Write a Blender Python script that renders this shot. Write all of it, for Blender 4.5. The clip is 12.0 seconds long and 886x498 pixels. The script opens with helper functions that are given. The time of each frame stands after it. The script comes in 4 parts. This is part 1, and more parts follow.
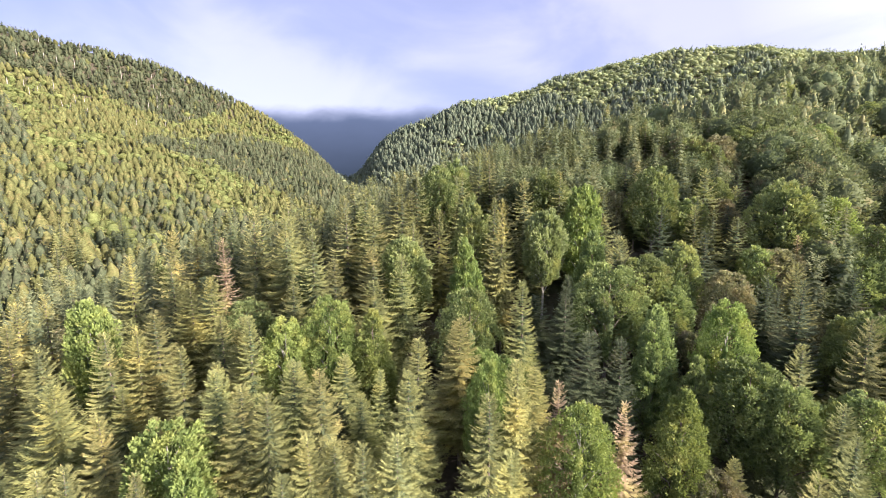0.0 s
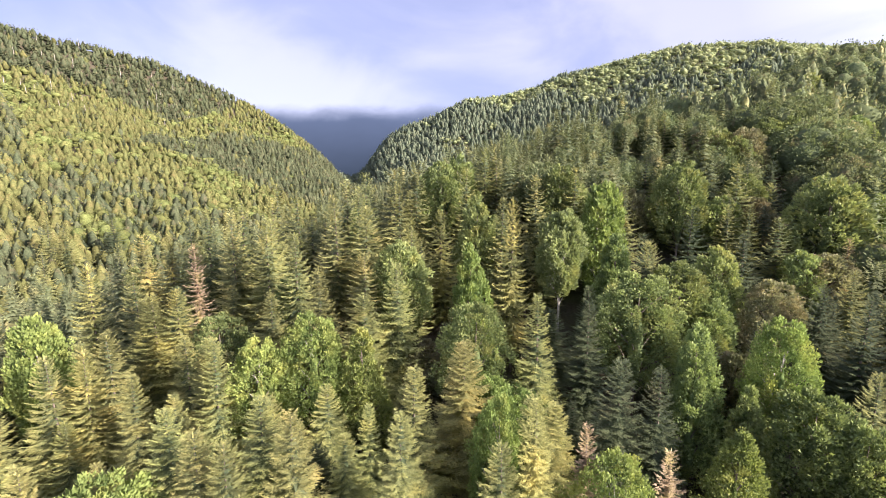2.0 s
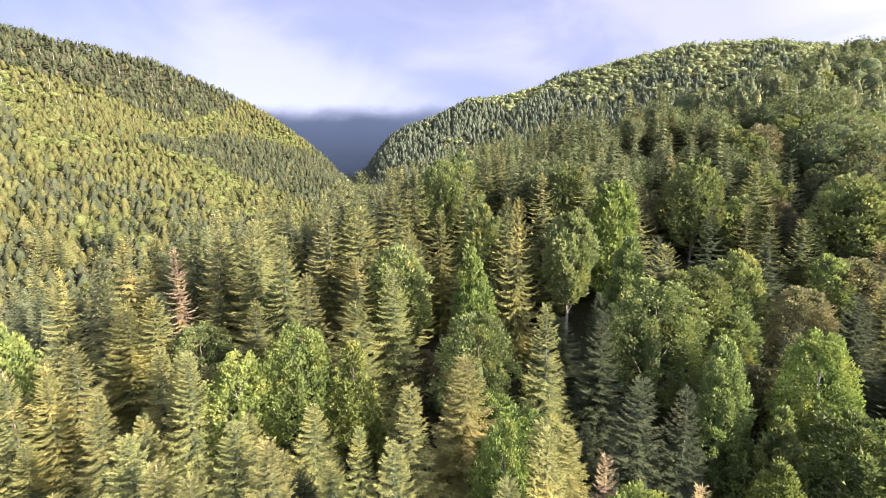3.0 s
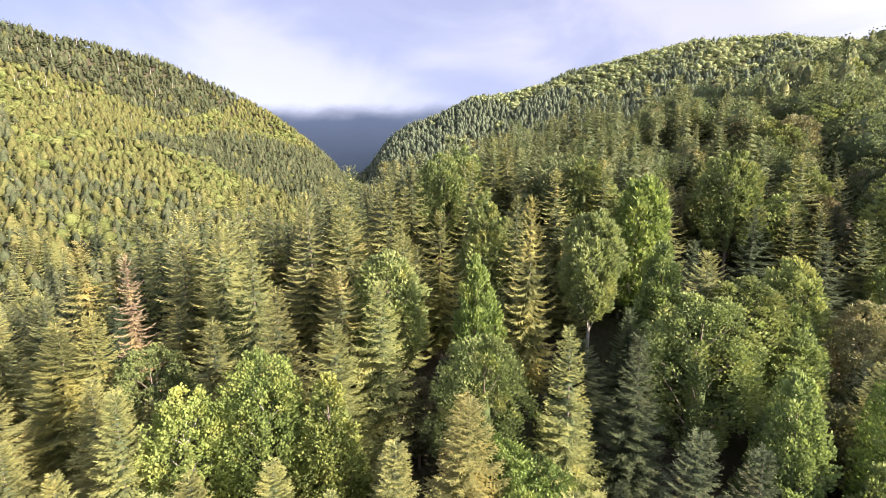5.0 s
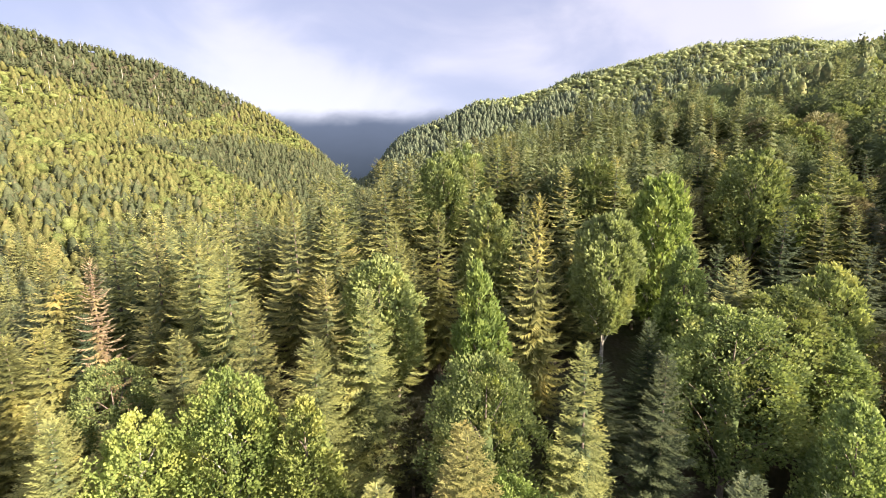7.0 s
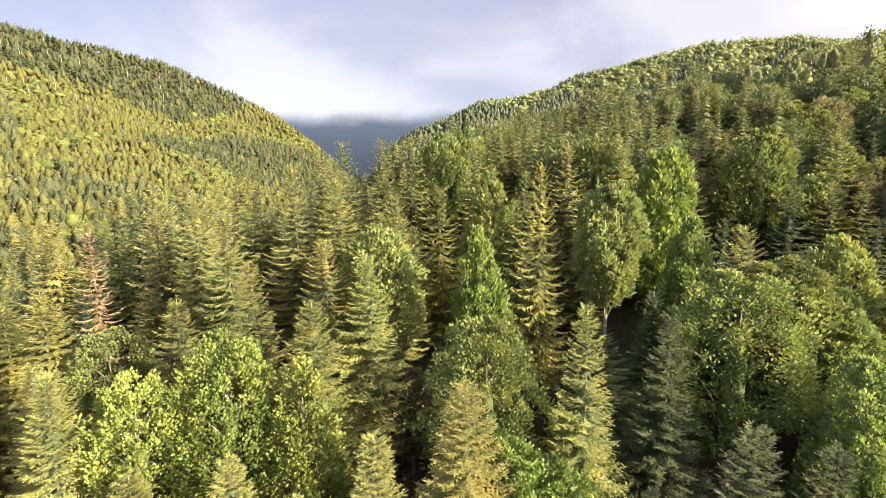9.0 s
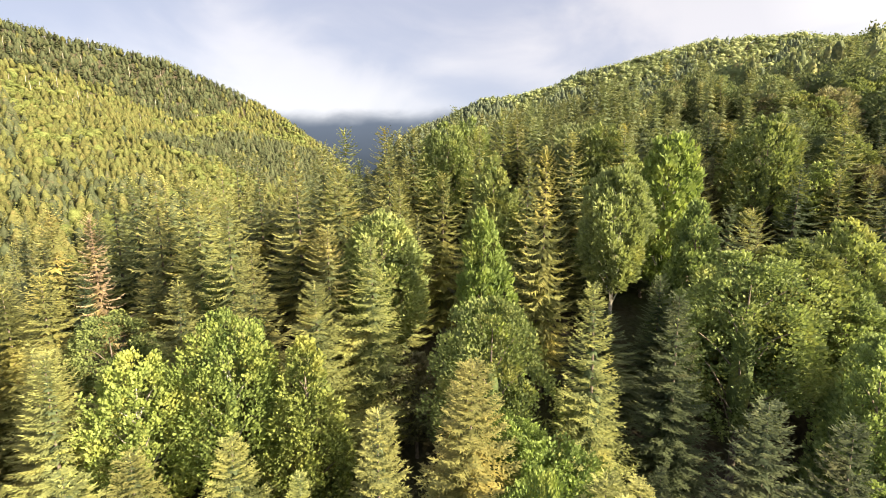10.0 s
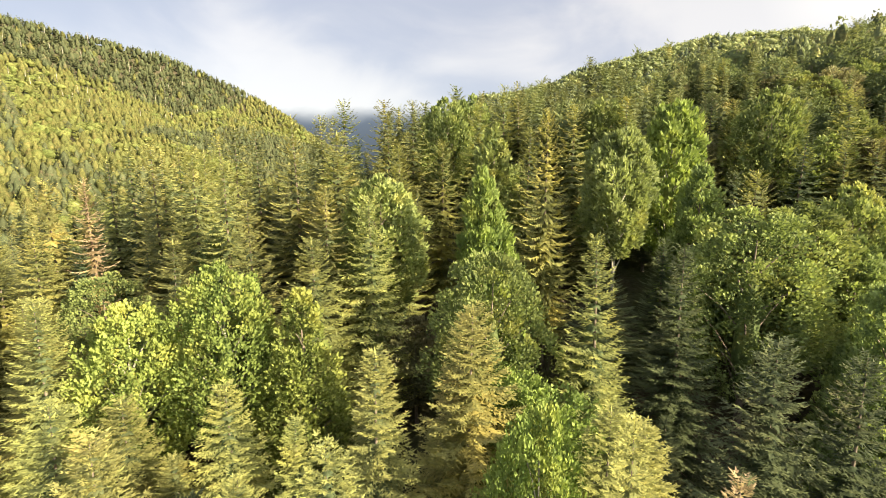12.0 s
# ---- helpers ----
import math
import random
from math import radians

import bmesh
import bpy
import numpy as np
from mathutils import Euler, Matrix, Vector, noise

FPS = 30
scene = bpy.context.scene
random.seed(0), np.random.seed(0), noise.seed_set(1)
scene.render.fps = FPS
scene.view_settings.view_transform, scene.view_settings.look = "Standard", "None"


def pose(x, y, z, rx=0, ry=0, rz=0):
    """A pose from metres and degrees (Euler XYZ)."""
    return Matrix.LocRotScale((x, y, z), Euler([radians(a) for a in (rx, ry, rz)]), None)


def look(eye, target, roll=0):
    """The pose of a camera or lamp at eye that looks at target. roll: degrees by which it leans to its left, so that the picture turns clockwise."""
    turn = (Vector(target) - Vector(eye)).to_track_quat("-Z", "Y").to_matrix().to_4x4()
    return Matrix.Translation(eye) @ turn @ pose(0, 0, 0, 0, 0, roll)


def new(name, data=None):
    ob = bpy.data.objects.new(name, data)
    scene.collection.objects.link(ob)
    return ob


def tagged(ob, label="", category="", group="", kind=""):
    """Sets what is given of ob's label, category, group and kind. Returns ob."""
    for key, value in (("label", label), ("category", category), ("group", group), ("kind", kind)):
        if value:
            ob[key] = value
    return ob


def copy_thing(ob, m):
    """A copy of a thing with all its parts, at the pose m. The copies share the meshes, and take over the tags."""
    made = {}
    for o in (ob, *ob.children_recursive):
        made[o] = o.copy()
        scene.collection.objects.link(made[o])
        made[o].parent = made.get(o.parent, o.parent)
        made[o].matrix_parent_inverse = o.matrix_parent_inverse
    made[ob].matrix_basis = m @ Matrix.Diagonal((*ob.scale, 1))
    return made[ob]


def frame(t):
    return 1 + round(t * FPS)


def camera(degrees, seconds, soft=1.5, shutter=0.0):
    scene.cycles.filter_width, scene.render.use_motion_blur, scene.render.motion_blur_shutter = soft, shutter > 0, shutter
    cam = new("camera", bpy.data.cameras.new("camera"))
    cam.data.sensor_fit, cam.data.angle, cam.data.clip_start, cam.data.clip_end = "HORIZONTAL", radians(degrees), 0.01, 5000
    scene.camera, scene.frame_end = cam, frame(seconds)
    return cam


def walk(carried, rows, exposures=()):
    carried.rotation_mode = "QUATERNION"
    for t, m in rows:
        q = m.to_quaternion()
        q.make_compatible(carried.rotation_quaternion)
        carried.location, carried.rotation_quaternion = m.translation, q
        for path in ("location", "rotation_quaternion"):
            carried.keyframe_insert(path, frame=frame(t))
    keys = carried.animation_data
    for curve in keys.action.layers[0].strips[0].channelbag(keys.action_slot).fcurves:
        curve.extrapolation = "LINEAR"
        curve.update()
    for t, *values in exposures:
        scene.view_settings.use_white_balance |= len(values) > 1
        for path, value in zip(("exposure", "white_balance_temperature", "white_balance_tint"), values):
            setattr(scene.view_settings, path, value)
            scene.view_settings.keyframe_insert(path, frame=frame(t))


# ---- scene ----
cam = camera(87.3, 12.0, soft=0.5)
METRES, EYE, TILT, LEAN, TURN = 32.0, 40.0, -10.0, 0.0, 0.0
ROWS = [
    (0.0, 0.0, 0.0, 0.0, 0.0, -0.0, -0.0),
    (0.5, 0.0007, 0.0603, 0.0051, 0.12, -0.03, 0.02),
    (1.0, 0.0037, 0.1245, 0.0136, 0.3, -0.05, 0.2),
    (1.5, 0.0069, 0.1853, 0.0205, 0.42, -0.09, 0.09),
    (2.0, 0.0095, 0.2514, 0.0274, 0.53, -0.09, 0.11),
    (2.5, 0.0104, 0.3139, 0.0317, 0.61, -0.09, 0.1),
    (3.0, 0.0151, 0.3791, 0.0393, 0.75, -0.03, 0.1),
    (5.0, 0.0273, 0.6349, 0.0618, 1.27, -0.11, 0.05),
    (5.5, 0.0297, 0.6919, 0.0702, 1.42, 0.04, -0.03),
    (6.0, 0.0335, 0.7333, 0.0748, 1.56, 0.2, 0.02),
    (6.5, 0.038, 0.758, 0.0725, 1.67, 0.36, -0.03),
    (7.0, 0.0412, 0.7729, 0.0601, 1.77, 0.54, -0.06),
    (9.0, 0.0487, 0.7887, -0.0222, 2.23, 0.78, -0.08),
    (9.5, 0.0454, 0.7951, -0.0403, 2.32, 0.66, -0.14),
    (10.0, 0.0419, 0.8012, -0.0608, 2.39, 0.65, -0.09),
    (10.5, 0.042, 0.8088, -0.0813, 2.44, 0.58, 0.02),
    (11.0, 0.0431, 0.8153, -0.1028, 2.4, 0.62, 0.03),
    (11.5, 0.0443, 0.8189, -0.1243, 2.42, 0.6, -0.03),
    (12.0, 0.043, 0.8215, -0.1488, 2.45, 0.51, -0.09),
]
EXPOSURES = [(0.0, 1.76, 5550, 28), (3.0, 1.76, 5700, 27), (6.5, 1.83, 6100, 21), (9.0, 1.84, 6550, 15), (12.0, 1.84, 6950, 8)]
walk(cam, [(t, pose(0, 0, EYE, TILT, LEAN, TURN) @ pose(METRES * x, METRES * y, METRES * z, 90 + pitch, roll, yaw)) for t, x, y, z, yaw, pitch, roll in ROWS],
     exposures=EXPOSURES)

# ---- light ----
SUN_AZ, SUN_EL = 117.0, 23.0          # degrees clockwise from the view's axis, and above the horizon


def sun_way(az, el):
    a, e = radians(az), radians(el)
    return Vector((math.sin(a) * math.cos(e), math.cos(a) * math.cos(e), math.sin(e)))
# banks of cloud: the way to them on the pressed dome, how far they reach, how thick they are
CLOUD_BANKS = [((-0.40, 0.90, 0.36), 0.36, 1.0), ((-0.18, 0.96, 0.24), 0.30, 0.75), ((0.48, 0.84, 0.50), 0.58, 0.75)]


def build_world():
    world = bpy.data.worlds.new("sky")
    scene.world = world
    world.use_nodes = True
    nt = world.node_tree
    nt.nodes.clear()
    L, N = nt.links.new, nt.nodes.new
    out, bg = N("ShaderNodeOutputWorld"), N("ShaderNodeBackground")
    sky = N("ShaderNodeTexSky")
    sky.sky_type, sky.sun_disc = "NISHITA", False
    sky.sun_elevation, sky.sun_rotation = radians(SUN_EL), radians(SUN_AZ)
    sky.air_density, sky.dust_density, sky.altitude = 1.0, 2.0, 900
    co = N("ShaderNodeTexCoord")
    # the dome is pressed upwards, so that the cloud lies in broad soft banks
    mp = N("ShaderNodeMapping")
    mp.inputs["Scale"].default_value = (1.0, 1.0, 2.0)
    L(co.outputs["Generated"], mp.inputs["Vector"])
    n1 = N("ShaderNodeTexNoise")
    n1.inputs["Scale"].default_value, n1.inputs["Detail"].default_value = 3.4, 6.0
    n1.inputs["Roughness"].default_value, n1.inputs["Distortion"].default_value = 0.5, 0.5
    L(mp.outputs["Vector"], n1.inputs["Vector"])

    def bank(way, reach, thick):
        """How thick the cloud is round a direction."""
        d, r = N("ShaderNodeVectorMath"), N("ShaderNodeMapRange")
        d.operation, r.interpolation_type = "DISTANCE", "SMOOTHSTEP"
        d.inputs[1].default_value = way
        L(mp.outputs["Vector"], d.inputs[0])
        r.inputs["From Min"].default_value, r.inputs["From Max"].default_value = reach, 0.0
        r.inputs["To Min"].default_value, r.inputs["To Max"].default_value = 0.0, thick
        L(d.outputs["Value"], r.inputs["Value"])
        return r.outputs["Result"]

    def plus(a, b, times=1.0):
        n = N("ShaderNodeMath")
        n.operation = "MULTIPLY_ADD"
        L(a, n.inputs[0])
        n.inputs[1].default_value = times
        if hasattr(b, "is_output"):
            L(b, n.inputs[2])
        else:
            n.inputs[2].default_value = b
        return n.outputs["Value"]

    thick = plus(n1.outputs["Fac"], -1.02, 2.1)
    for way, reach, much in CLOUD_BANKS:
        thick = plus(bank(way, reach, much), thick)
    ramp = N("ShaderNodeMapRange")
    ramp.interpolation_type = "SMOOTHSTEP"
    ramp.inputs["From Min"].default_value, ramp.inputs["From Max"].default_value = 0.0, 0.95
    L(thick, ramp.inputs["Value"])
    # lavender where the cloud is thin, white where it is thick
    tone = N("ShaderNodeMix")
    tone.data_type = "RGBA"
    tone.inputs["A"].default_value = (1.55, 1.62, 1.98, 1)
    tone.inputs["B"].default_value = (2.60, 2.50, 2.55, 1)
    L(ramp.outputs["Result"], tone.inputs["Factor"])
    mix = N("ShaderNodeMix")
    mix.data_type = "RGBA"
    mix.inputs["Factor"].default_value = 0.85
    L(sky.outputs["Color"], mix.inputs["A"])
    L(tone.outputs["Result"], mix.inputs["B"])
    # the veil of cloud shines brighter the nearer it lies to the sun
    dot, glow, warm, lit = N("ShaderNodeVectorMath"), N("ShaderNodeMapRange"), N("ShaderNodeMix"), N("ShaderNodeMix")
    dot.operation, warm.data_type, lit.data_type, lit.blend_type = "DOT_PRODUCT", "RGBA", "RGBA", "MULTIPLY"
    warm.inputs["A"].default_value, warm.inputs["B"].default_value = (1, 1, 1, 1), (2.7, 2.5, 2.0, 1)
    lit.inputs["Factor"].default_value = 1.0
    dot.inputs[1].default_value = sun_way(SUN_AZ, SUN_EL)
    L(co.outputs["Generated"], dot.inputs[0])
    glow.inputs["From Min"].default_value, glow.inputs["From Max"].default_value = 0.15, 1.0
    L(dot.outputs["Value"], glow.inputs["Value"])
    L(glow.outputs["Result"], warm.inputs["Factor"])
    L(mix.outputs["Result"], lit.inputs["A"])
    L(warm.outputs["Result"], lit.inputs["B"])
    L(lit.outputs["Result"], bg.inputs["Color"])
    bg.inputs["Strength"].default_value = 0.1
    L(bg.outputs["Background"], out.inputs["Surface"])


build_world()
sun = new("sun", bpy.data.lights.new("sun", "SUN"))
sun.data.energy, sun.data.angle, sun.data.color = 5.0, radians(0.6), (1.0, 0.86, 0.58)
sun.matrix_world = look(sun_way(SUN_AZ, SUN_EL) * 500, (0, 0, 0))

# ---- materials ----
def material(name):
    m = bpy.data.materials.new(name)
    m.use_nodes = True
    m.node_tree.nodes.clear()
    return m, m.node_tree.nodes.new, m.node_tree.links.new


def mixed(N, L, a, b, fac, kind="MIX"):
    n = N("ShaderNodeMix")
    n.data_type, n.blend_type = "RGBA", kind
    for socket, value in (("A", a), ("B", b), ("Factor", fac)):
        if hasattr(value, "is_output"):
            L(value, n.inputs[socket])
        else:
            n.inputs[socket].default_value = value
    return n.outputs["Result"]


def foliage(name, dark, light, old, old_share=0.25, per_tree="object", through_light=0.33, rough=0.55):
    """Needles or leaves: each spray has its own green, each tree its own cast, and older sprays turn to another colour."""
    m, N, L = material(name)
    geo, ob, co = N("ShaderNodeNewGeometry"), N("ShaderNodeObjectInfo"), N("ShaderNodeTexCoord")
    spread = (0.78, 1.22) if per_tree == "object" else (0.76, 1.24)
    if per_tree == "object":
        cast = ob.outputs["Random"]
    else:
        att = N("ShaderNodeAttribute")
        att.attribute_name = "tone"
        cast = att.outputs["Fac"]
    # pale new tips; shade of insides, hollows and low tiers is put in too
    young_lit, ease = N("ShaderNodeAttribute"), N("ShaderNodeMath")
    young_lit.attribute_name = "fresh_lit"
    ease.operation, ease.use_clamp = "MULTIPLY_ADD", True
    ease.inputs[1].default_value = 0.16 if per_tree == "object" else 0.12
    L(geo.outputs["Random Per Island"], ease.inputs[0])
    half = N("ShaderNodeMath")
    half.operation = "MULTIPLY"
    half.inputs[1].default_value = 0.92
    L(young_lit.outputs["Fac"], half.inputs[0])
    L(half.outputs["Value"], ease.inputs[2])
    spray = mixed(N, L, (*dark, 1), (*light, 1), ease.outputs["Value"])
    n = N("ShaderNodeTexNoise")
    n.inputs["Scale"].default_value, n.inputs["Detail"].default_value = 0.35, 3.0
    L(geo.outputs["Position"], n.inputs["Vector"])
    r = N("ShaderNodeMapRange")
    r.inputs["From Min"].default_value, r.inputs["From Max"].default_value = 0.60 - old_share * 0.4, 0.80 - old_share * 0.4
    L(n.outputs["Fac"], r.inputs["Value"])
    col = mixed(N, L, spray, (*old, 1), r.outputs["Result"])
    # leaf by leaf: fine mottling and relief
    fine, mottle, bump = N("ShaderNodeTexNoise"), N("ShaderNodeMapRange"), N("ShaderNodeBump")
    fine.inputs["Scale"].default_value, fine.inputs["Detail"].default_value = 4.6 if per_tree == "object" else 1.3, 3.0
    L(geo.outputs["Position"], fine.inputs["Vector"])
    mottle.inputs["From Min"].default_value, mottle.inputs["From Max"].default_value = 0.35, 0.68
    mottle.inputs["To Min"].default_value, mottle.inputs["To Max"].default_value = (0.82, 1.20) if per_tree == "object" else (0.80, 1.24)
    L(fine.outputs["Fac"], mottle.inputs["Value"])
    col = mixed(N, L, col, mottle.outputs["Result"], 1.0, "MULTIPLY")
    bump.inputs["Strength"].default_value, bump.inputs["Distance"].default_value = 0.25, 0.3
    L(fine.outputs["Fac"], bump.inputs["Height"])
    hsv = N("ShaderNodeHueSaturation")
    hue, val = N("ShaderNodeMapRange"), N("ShaderNodeMapRange")
    hue.inputs["To Min"].default_value, hue.inputs["To Max"].default_value = 0.487, 0.513
    val.inputs["To Min"].default_value, val.inputs["To Max"].default_value = spread
    L(cast, hue.inputs["Value"])
    wn = N("ShaderNodeTexWhiteNoise")
    wn.noise_dimensions = "1D"
    L(cast, wn.inputs["W"])
    L(wn.outputs["Value"], val.inputs["Value"])
    L(hue.outputs["Result"], hsv.inputs["Hue"])
    L(val.outputs["Result"], hsv.inputs["Value"])
    L(col, hsv.inputs["Color"])
    p, tr, mx, out = N("ShaderNodeBsdfPrincipled"), N("ShaderNodeBsdfTranslucent"), N("ShaderNodeMixShader"), N("ShaderNodeOutputMaterial")
    L(hsv.outputs["Color"], p.inputs["Base Color"])
    L(bump.outputs["Normal"], p.inputs["Normal"])
    p.inputs["Roughness"].default_value = rough if per_tree == "object" else 0.85
    p.inputs["Specular IOR Level"].default_value = 0.12 if per_tree == "object" else 0.02
    L(mixed(N, L, hsv.outputs["Color"], (1.0, 1.0, 0.68, 1), 1.0, "MULTIPLY"), tr.inputs["Color"])
    mx.inputs["Fac"].default_value = through_light
    L(p.outputs["BSDF"], mx.inputs[1])
    L(tr.outputs["BSDF"], mx.inputs[2])
    L(mx.outputs["Shader"], out.inputs["Surface"])
    return m


def bark(name, a, b, scale=9.0, stretch=0.25):
    m, N, L = material(name)
    co, mp, n, out, p, bump = (N("ShaderNodeTexCoord"), N("ShaderNodeMapping"), N("ShaderNodeTexNoise"), N("ShaderNodeOutputMaterial"),
                               N("ShaderNodeBsdfPrincipled"), N("ShaderNodeBump"))
    mp.inputs["Scale"].default_value = (1, 1, stretch)
    n.inputs["Scale"].default_value, n.inputs["Detail"].default_value = scale, 6
    L(co.outputs["Object"], mp.inputs["Vector"])
    L(mp.outputs["Vector"], n.inputs["Vector"])
    r = N("ShaderNodeMapRange")
    r.inputs["From Min"].default_value, r.inputs["From Max"].default_value = 0.35, 0.65
    L(n.outputs["Fac"], r.inputs["Value"])
    L(mixed(N, L, (*a, 1), (*b, 1), r.outputs["Result"]), p.inputs["Base Color"])
    p.inputs["Roughness"].default_value = 0.9
    L(n.outputs["Fac"], bump.inputs["Height"])
    bump.inputs["Strength"].default_value = 0.6
    L(bump.outputs["Normal"], p.inputs["Normal"])
    L(p.outputs["BSDF"], out.inputs["Surface"])
    return m


def forest_floor():
    m, N, L = material("forest_floor")
    geo, n1, n2, p, out, bump = (N("ShaderNodeNewGeometry"), N("ShaderNodeTexNoise"), N("ShaderNodeTexNoise"), N("ShaderNodeBsdfPrincipled"),
                                 N("ShaderNodeOutputMaterial"), N("ShaderNodeBump"))
    n1.inputs["Scale"].default_value, n1.inputs["Detail"].default_value = 0.12, 5
    n2.inputs["Scale"].default_value, n2.inputs["Detail"].default_value = 2.5, 8
    L(geo.outputs["Position"], n1.inputs["Vector"])
    L(geo.outputs["Position"], n2.inputs["Vector"])
    litter = mixed(N, L, (0.042, 0.034, 0.023, 1), (0.10, 0.082, 0.052, 1), n2.outputs["Fac"])
    r = N("ShaderNodeMapRange")
    r.inputs["From Min"].default_value, r.inputs["From Max"].default_value = 0.42, 0.62
    L(n1.outputs["Fac"], r.inputs["Value"])
    moss = mixed(N, L, (0.032, 0.042, 0.016, 1), (0.085, 0.10, 0.036, 1), n2.outputs["Fac"])
    L(mixed(N, L, litter, moss, r.outputs["Result"]), p.inputs["Base Color"])
    p.inputs["Roughness"].default_value = 0.95
    L(n2.outputs["Fac"], bump.inputs["Height"])
    bump.inputs["Distance"].default_value = 0.2
    L(bump.outputs["Normal"], p.inputs["Normal"])
    L(p.outputs["BSDF"], out.inputs["Surface"])
    return m


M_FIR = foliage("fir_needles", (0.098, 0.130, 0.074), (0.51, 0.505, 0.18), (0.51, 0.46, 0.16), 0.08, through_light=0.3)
# darkened copy for firs in shade: the shade is put into the colour
M_FIR_SHADED = foliage("shaded_fir_needles", (0.058, 0.082, 0.050), (0.165, 0.195, 0.10), (0.17, 0.165, 0.085), 0.08, through_light=0.28)
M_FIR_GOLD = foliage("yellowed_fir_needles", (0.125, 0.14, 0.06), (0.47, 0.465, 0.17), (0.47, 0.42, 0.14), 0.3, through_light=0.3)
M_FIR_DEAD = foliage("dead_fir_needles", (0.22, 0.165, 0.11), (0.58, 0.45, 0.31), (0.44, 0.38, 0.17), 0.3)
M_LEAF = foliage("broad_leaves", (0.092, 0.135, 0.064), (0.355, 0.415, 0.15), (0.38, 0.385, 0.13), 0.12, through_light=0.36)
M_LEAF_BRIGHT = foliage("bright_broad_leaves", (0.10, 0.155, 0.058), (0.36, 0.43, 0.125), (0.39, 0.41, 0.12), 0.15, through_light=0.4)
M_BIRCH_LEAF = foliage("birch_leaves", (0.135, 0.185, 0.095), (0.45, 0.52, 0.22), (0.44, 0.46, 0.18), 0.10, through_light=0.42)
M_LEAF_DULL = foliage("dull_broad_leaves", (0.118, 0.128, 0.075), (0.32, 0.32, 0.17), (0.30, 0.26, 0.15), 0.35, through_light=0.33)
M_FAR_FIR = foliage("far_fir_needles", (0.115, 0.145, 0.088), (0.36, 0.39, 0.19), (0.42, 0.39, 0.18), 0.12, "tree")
# darkened copy: shade of crest, hollow and valley is put into the colour
M_FAR_SHADED_FIR = foliage("far_shaded_fir_needles", (0.076, 0.094, 0.056), (0.145, 0.16, 0.082), (0.175, 0.15, 0.09), 0.10, "tree")
# far hill: haze put into the colour as a pale, greyed green
M_HAZY_FIR = foliage("hazy_fir_needles", (0.125, 0.155, 0.108), (0.185, 0.22, 0.14), (0.20, 0.20, 0.13), 0.10, "tree")
M_HAZY_LEAF = foliage("hazy_broad_leaves", (0.22, 0.26, 0.14), (0.36, 0.405, 0.195), (0.37, 0.36, 0.18), 0.12, "tree", 0.35)
# sunny foliage: sunlight put into the colour, darks lifted as by haze
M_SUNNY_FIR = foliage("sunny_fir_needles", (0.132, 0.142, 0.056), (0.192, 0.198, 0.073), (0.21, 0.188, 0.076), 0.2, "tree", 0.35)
M_FAR_LEAF = foliage("far_broad_leaves", (0.092, 0.120, 0.066), (0.225, 0.262, 0.125), (0.255, 0.225, 0.122), 0.12, "tree", 0.35)
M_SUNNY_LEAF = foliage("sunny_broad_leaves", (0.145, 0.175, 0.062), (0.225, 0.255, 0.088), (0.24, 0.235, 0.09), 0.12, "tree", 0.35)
M_BARK = bark("fir_bark", (0.10, 0.08, 0.065), (0.22, 0.18, 0.15))
M_BARK_PALE = bark("pale_bark", (0.22, 0.20, 0.17), (0.5, 0.47, 0.42), 5.0, 1.5)
M_TWIG = bark("dead_twigs", (0.16, 0.11, 0.085), (0.30, 0.23, 0.19), 3.0, 1.0)
M_FLOOR = forest_floor()


def distance_haze():
    """The mountain at the head of the valley, far off: haze put into a glowing blue, its top faded out into the cloud.
    """
    m, N, L = material("distant_mountain")
    geo, sep, n, rise, top, em, clear, mx, out = (N("ShaderNodeNewGeometry"), N("ShaderNodeSeparateXYZ"), N("ShaderNodeTexNoise"), N("ShaderNodeMapRange"),
                                                  N("ShaderNodeMapRange"), N("ShaderNodeEmission"), N("ShaderNodeBsdfTransparent"), N("ShaderNodeMixShader"),
                                                  N("ShaderNodeOutputMaterial"))
    L(geo.outputs["Position"], sep.inputs[0])
    L(geo.outputs["Position"], n.inputs["Vector"])
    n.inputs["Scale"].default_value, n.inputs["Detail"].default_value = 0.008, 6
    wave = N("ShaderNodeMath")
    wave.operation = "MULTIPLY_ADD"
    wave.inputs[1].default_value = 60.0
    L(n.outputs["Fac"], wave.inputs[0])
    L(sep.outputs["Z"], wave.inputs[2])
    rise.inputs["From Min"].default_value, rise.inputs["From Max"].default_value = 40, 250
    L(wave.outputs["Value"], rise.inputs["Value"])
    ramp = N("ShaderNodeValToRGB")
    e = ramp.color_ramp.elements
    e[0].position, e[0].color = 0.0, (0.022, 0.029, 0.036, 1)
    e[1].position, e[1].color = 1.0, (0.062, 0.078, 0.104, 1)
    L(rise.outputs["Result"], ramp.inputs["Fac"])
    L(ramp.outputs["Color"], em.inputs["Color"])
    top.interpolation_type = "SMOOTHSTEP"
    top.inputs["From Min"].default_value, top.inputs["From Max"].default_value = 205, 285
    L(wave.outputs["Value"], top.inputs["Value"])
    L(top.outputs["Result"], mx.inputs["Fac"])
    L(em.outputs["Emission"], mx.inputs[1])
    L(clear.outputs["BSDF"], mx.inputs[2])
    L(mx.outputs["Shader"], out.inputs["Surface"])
    return m


M_DISTANT = distance_haze()

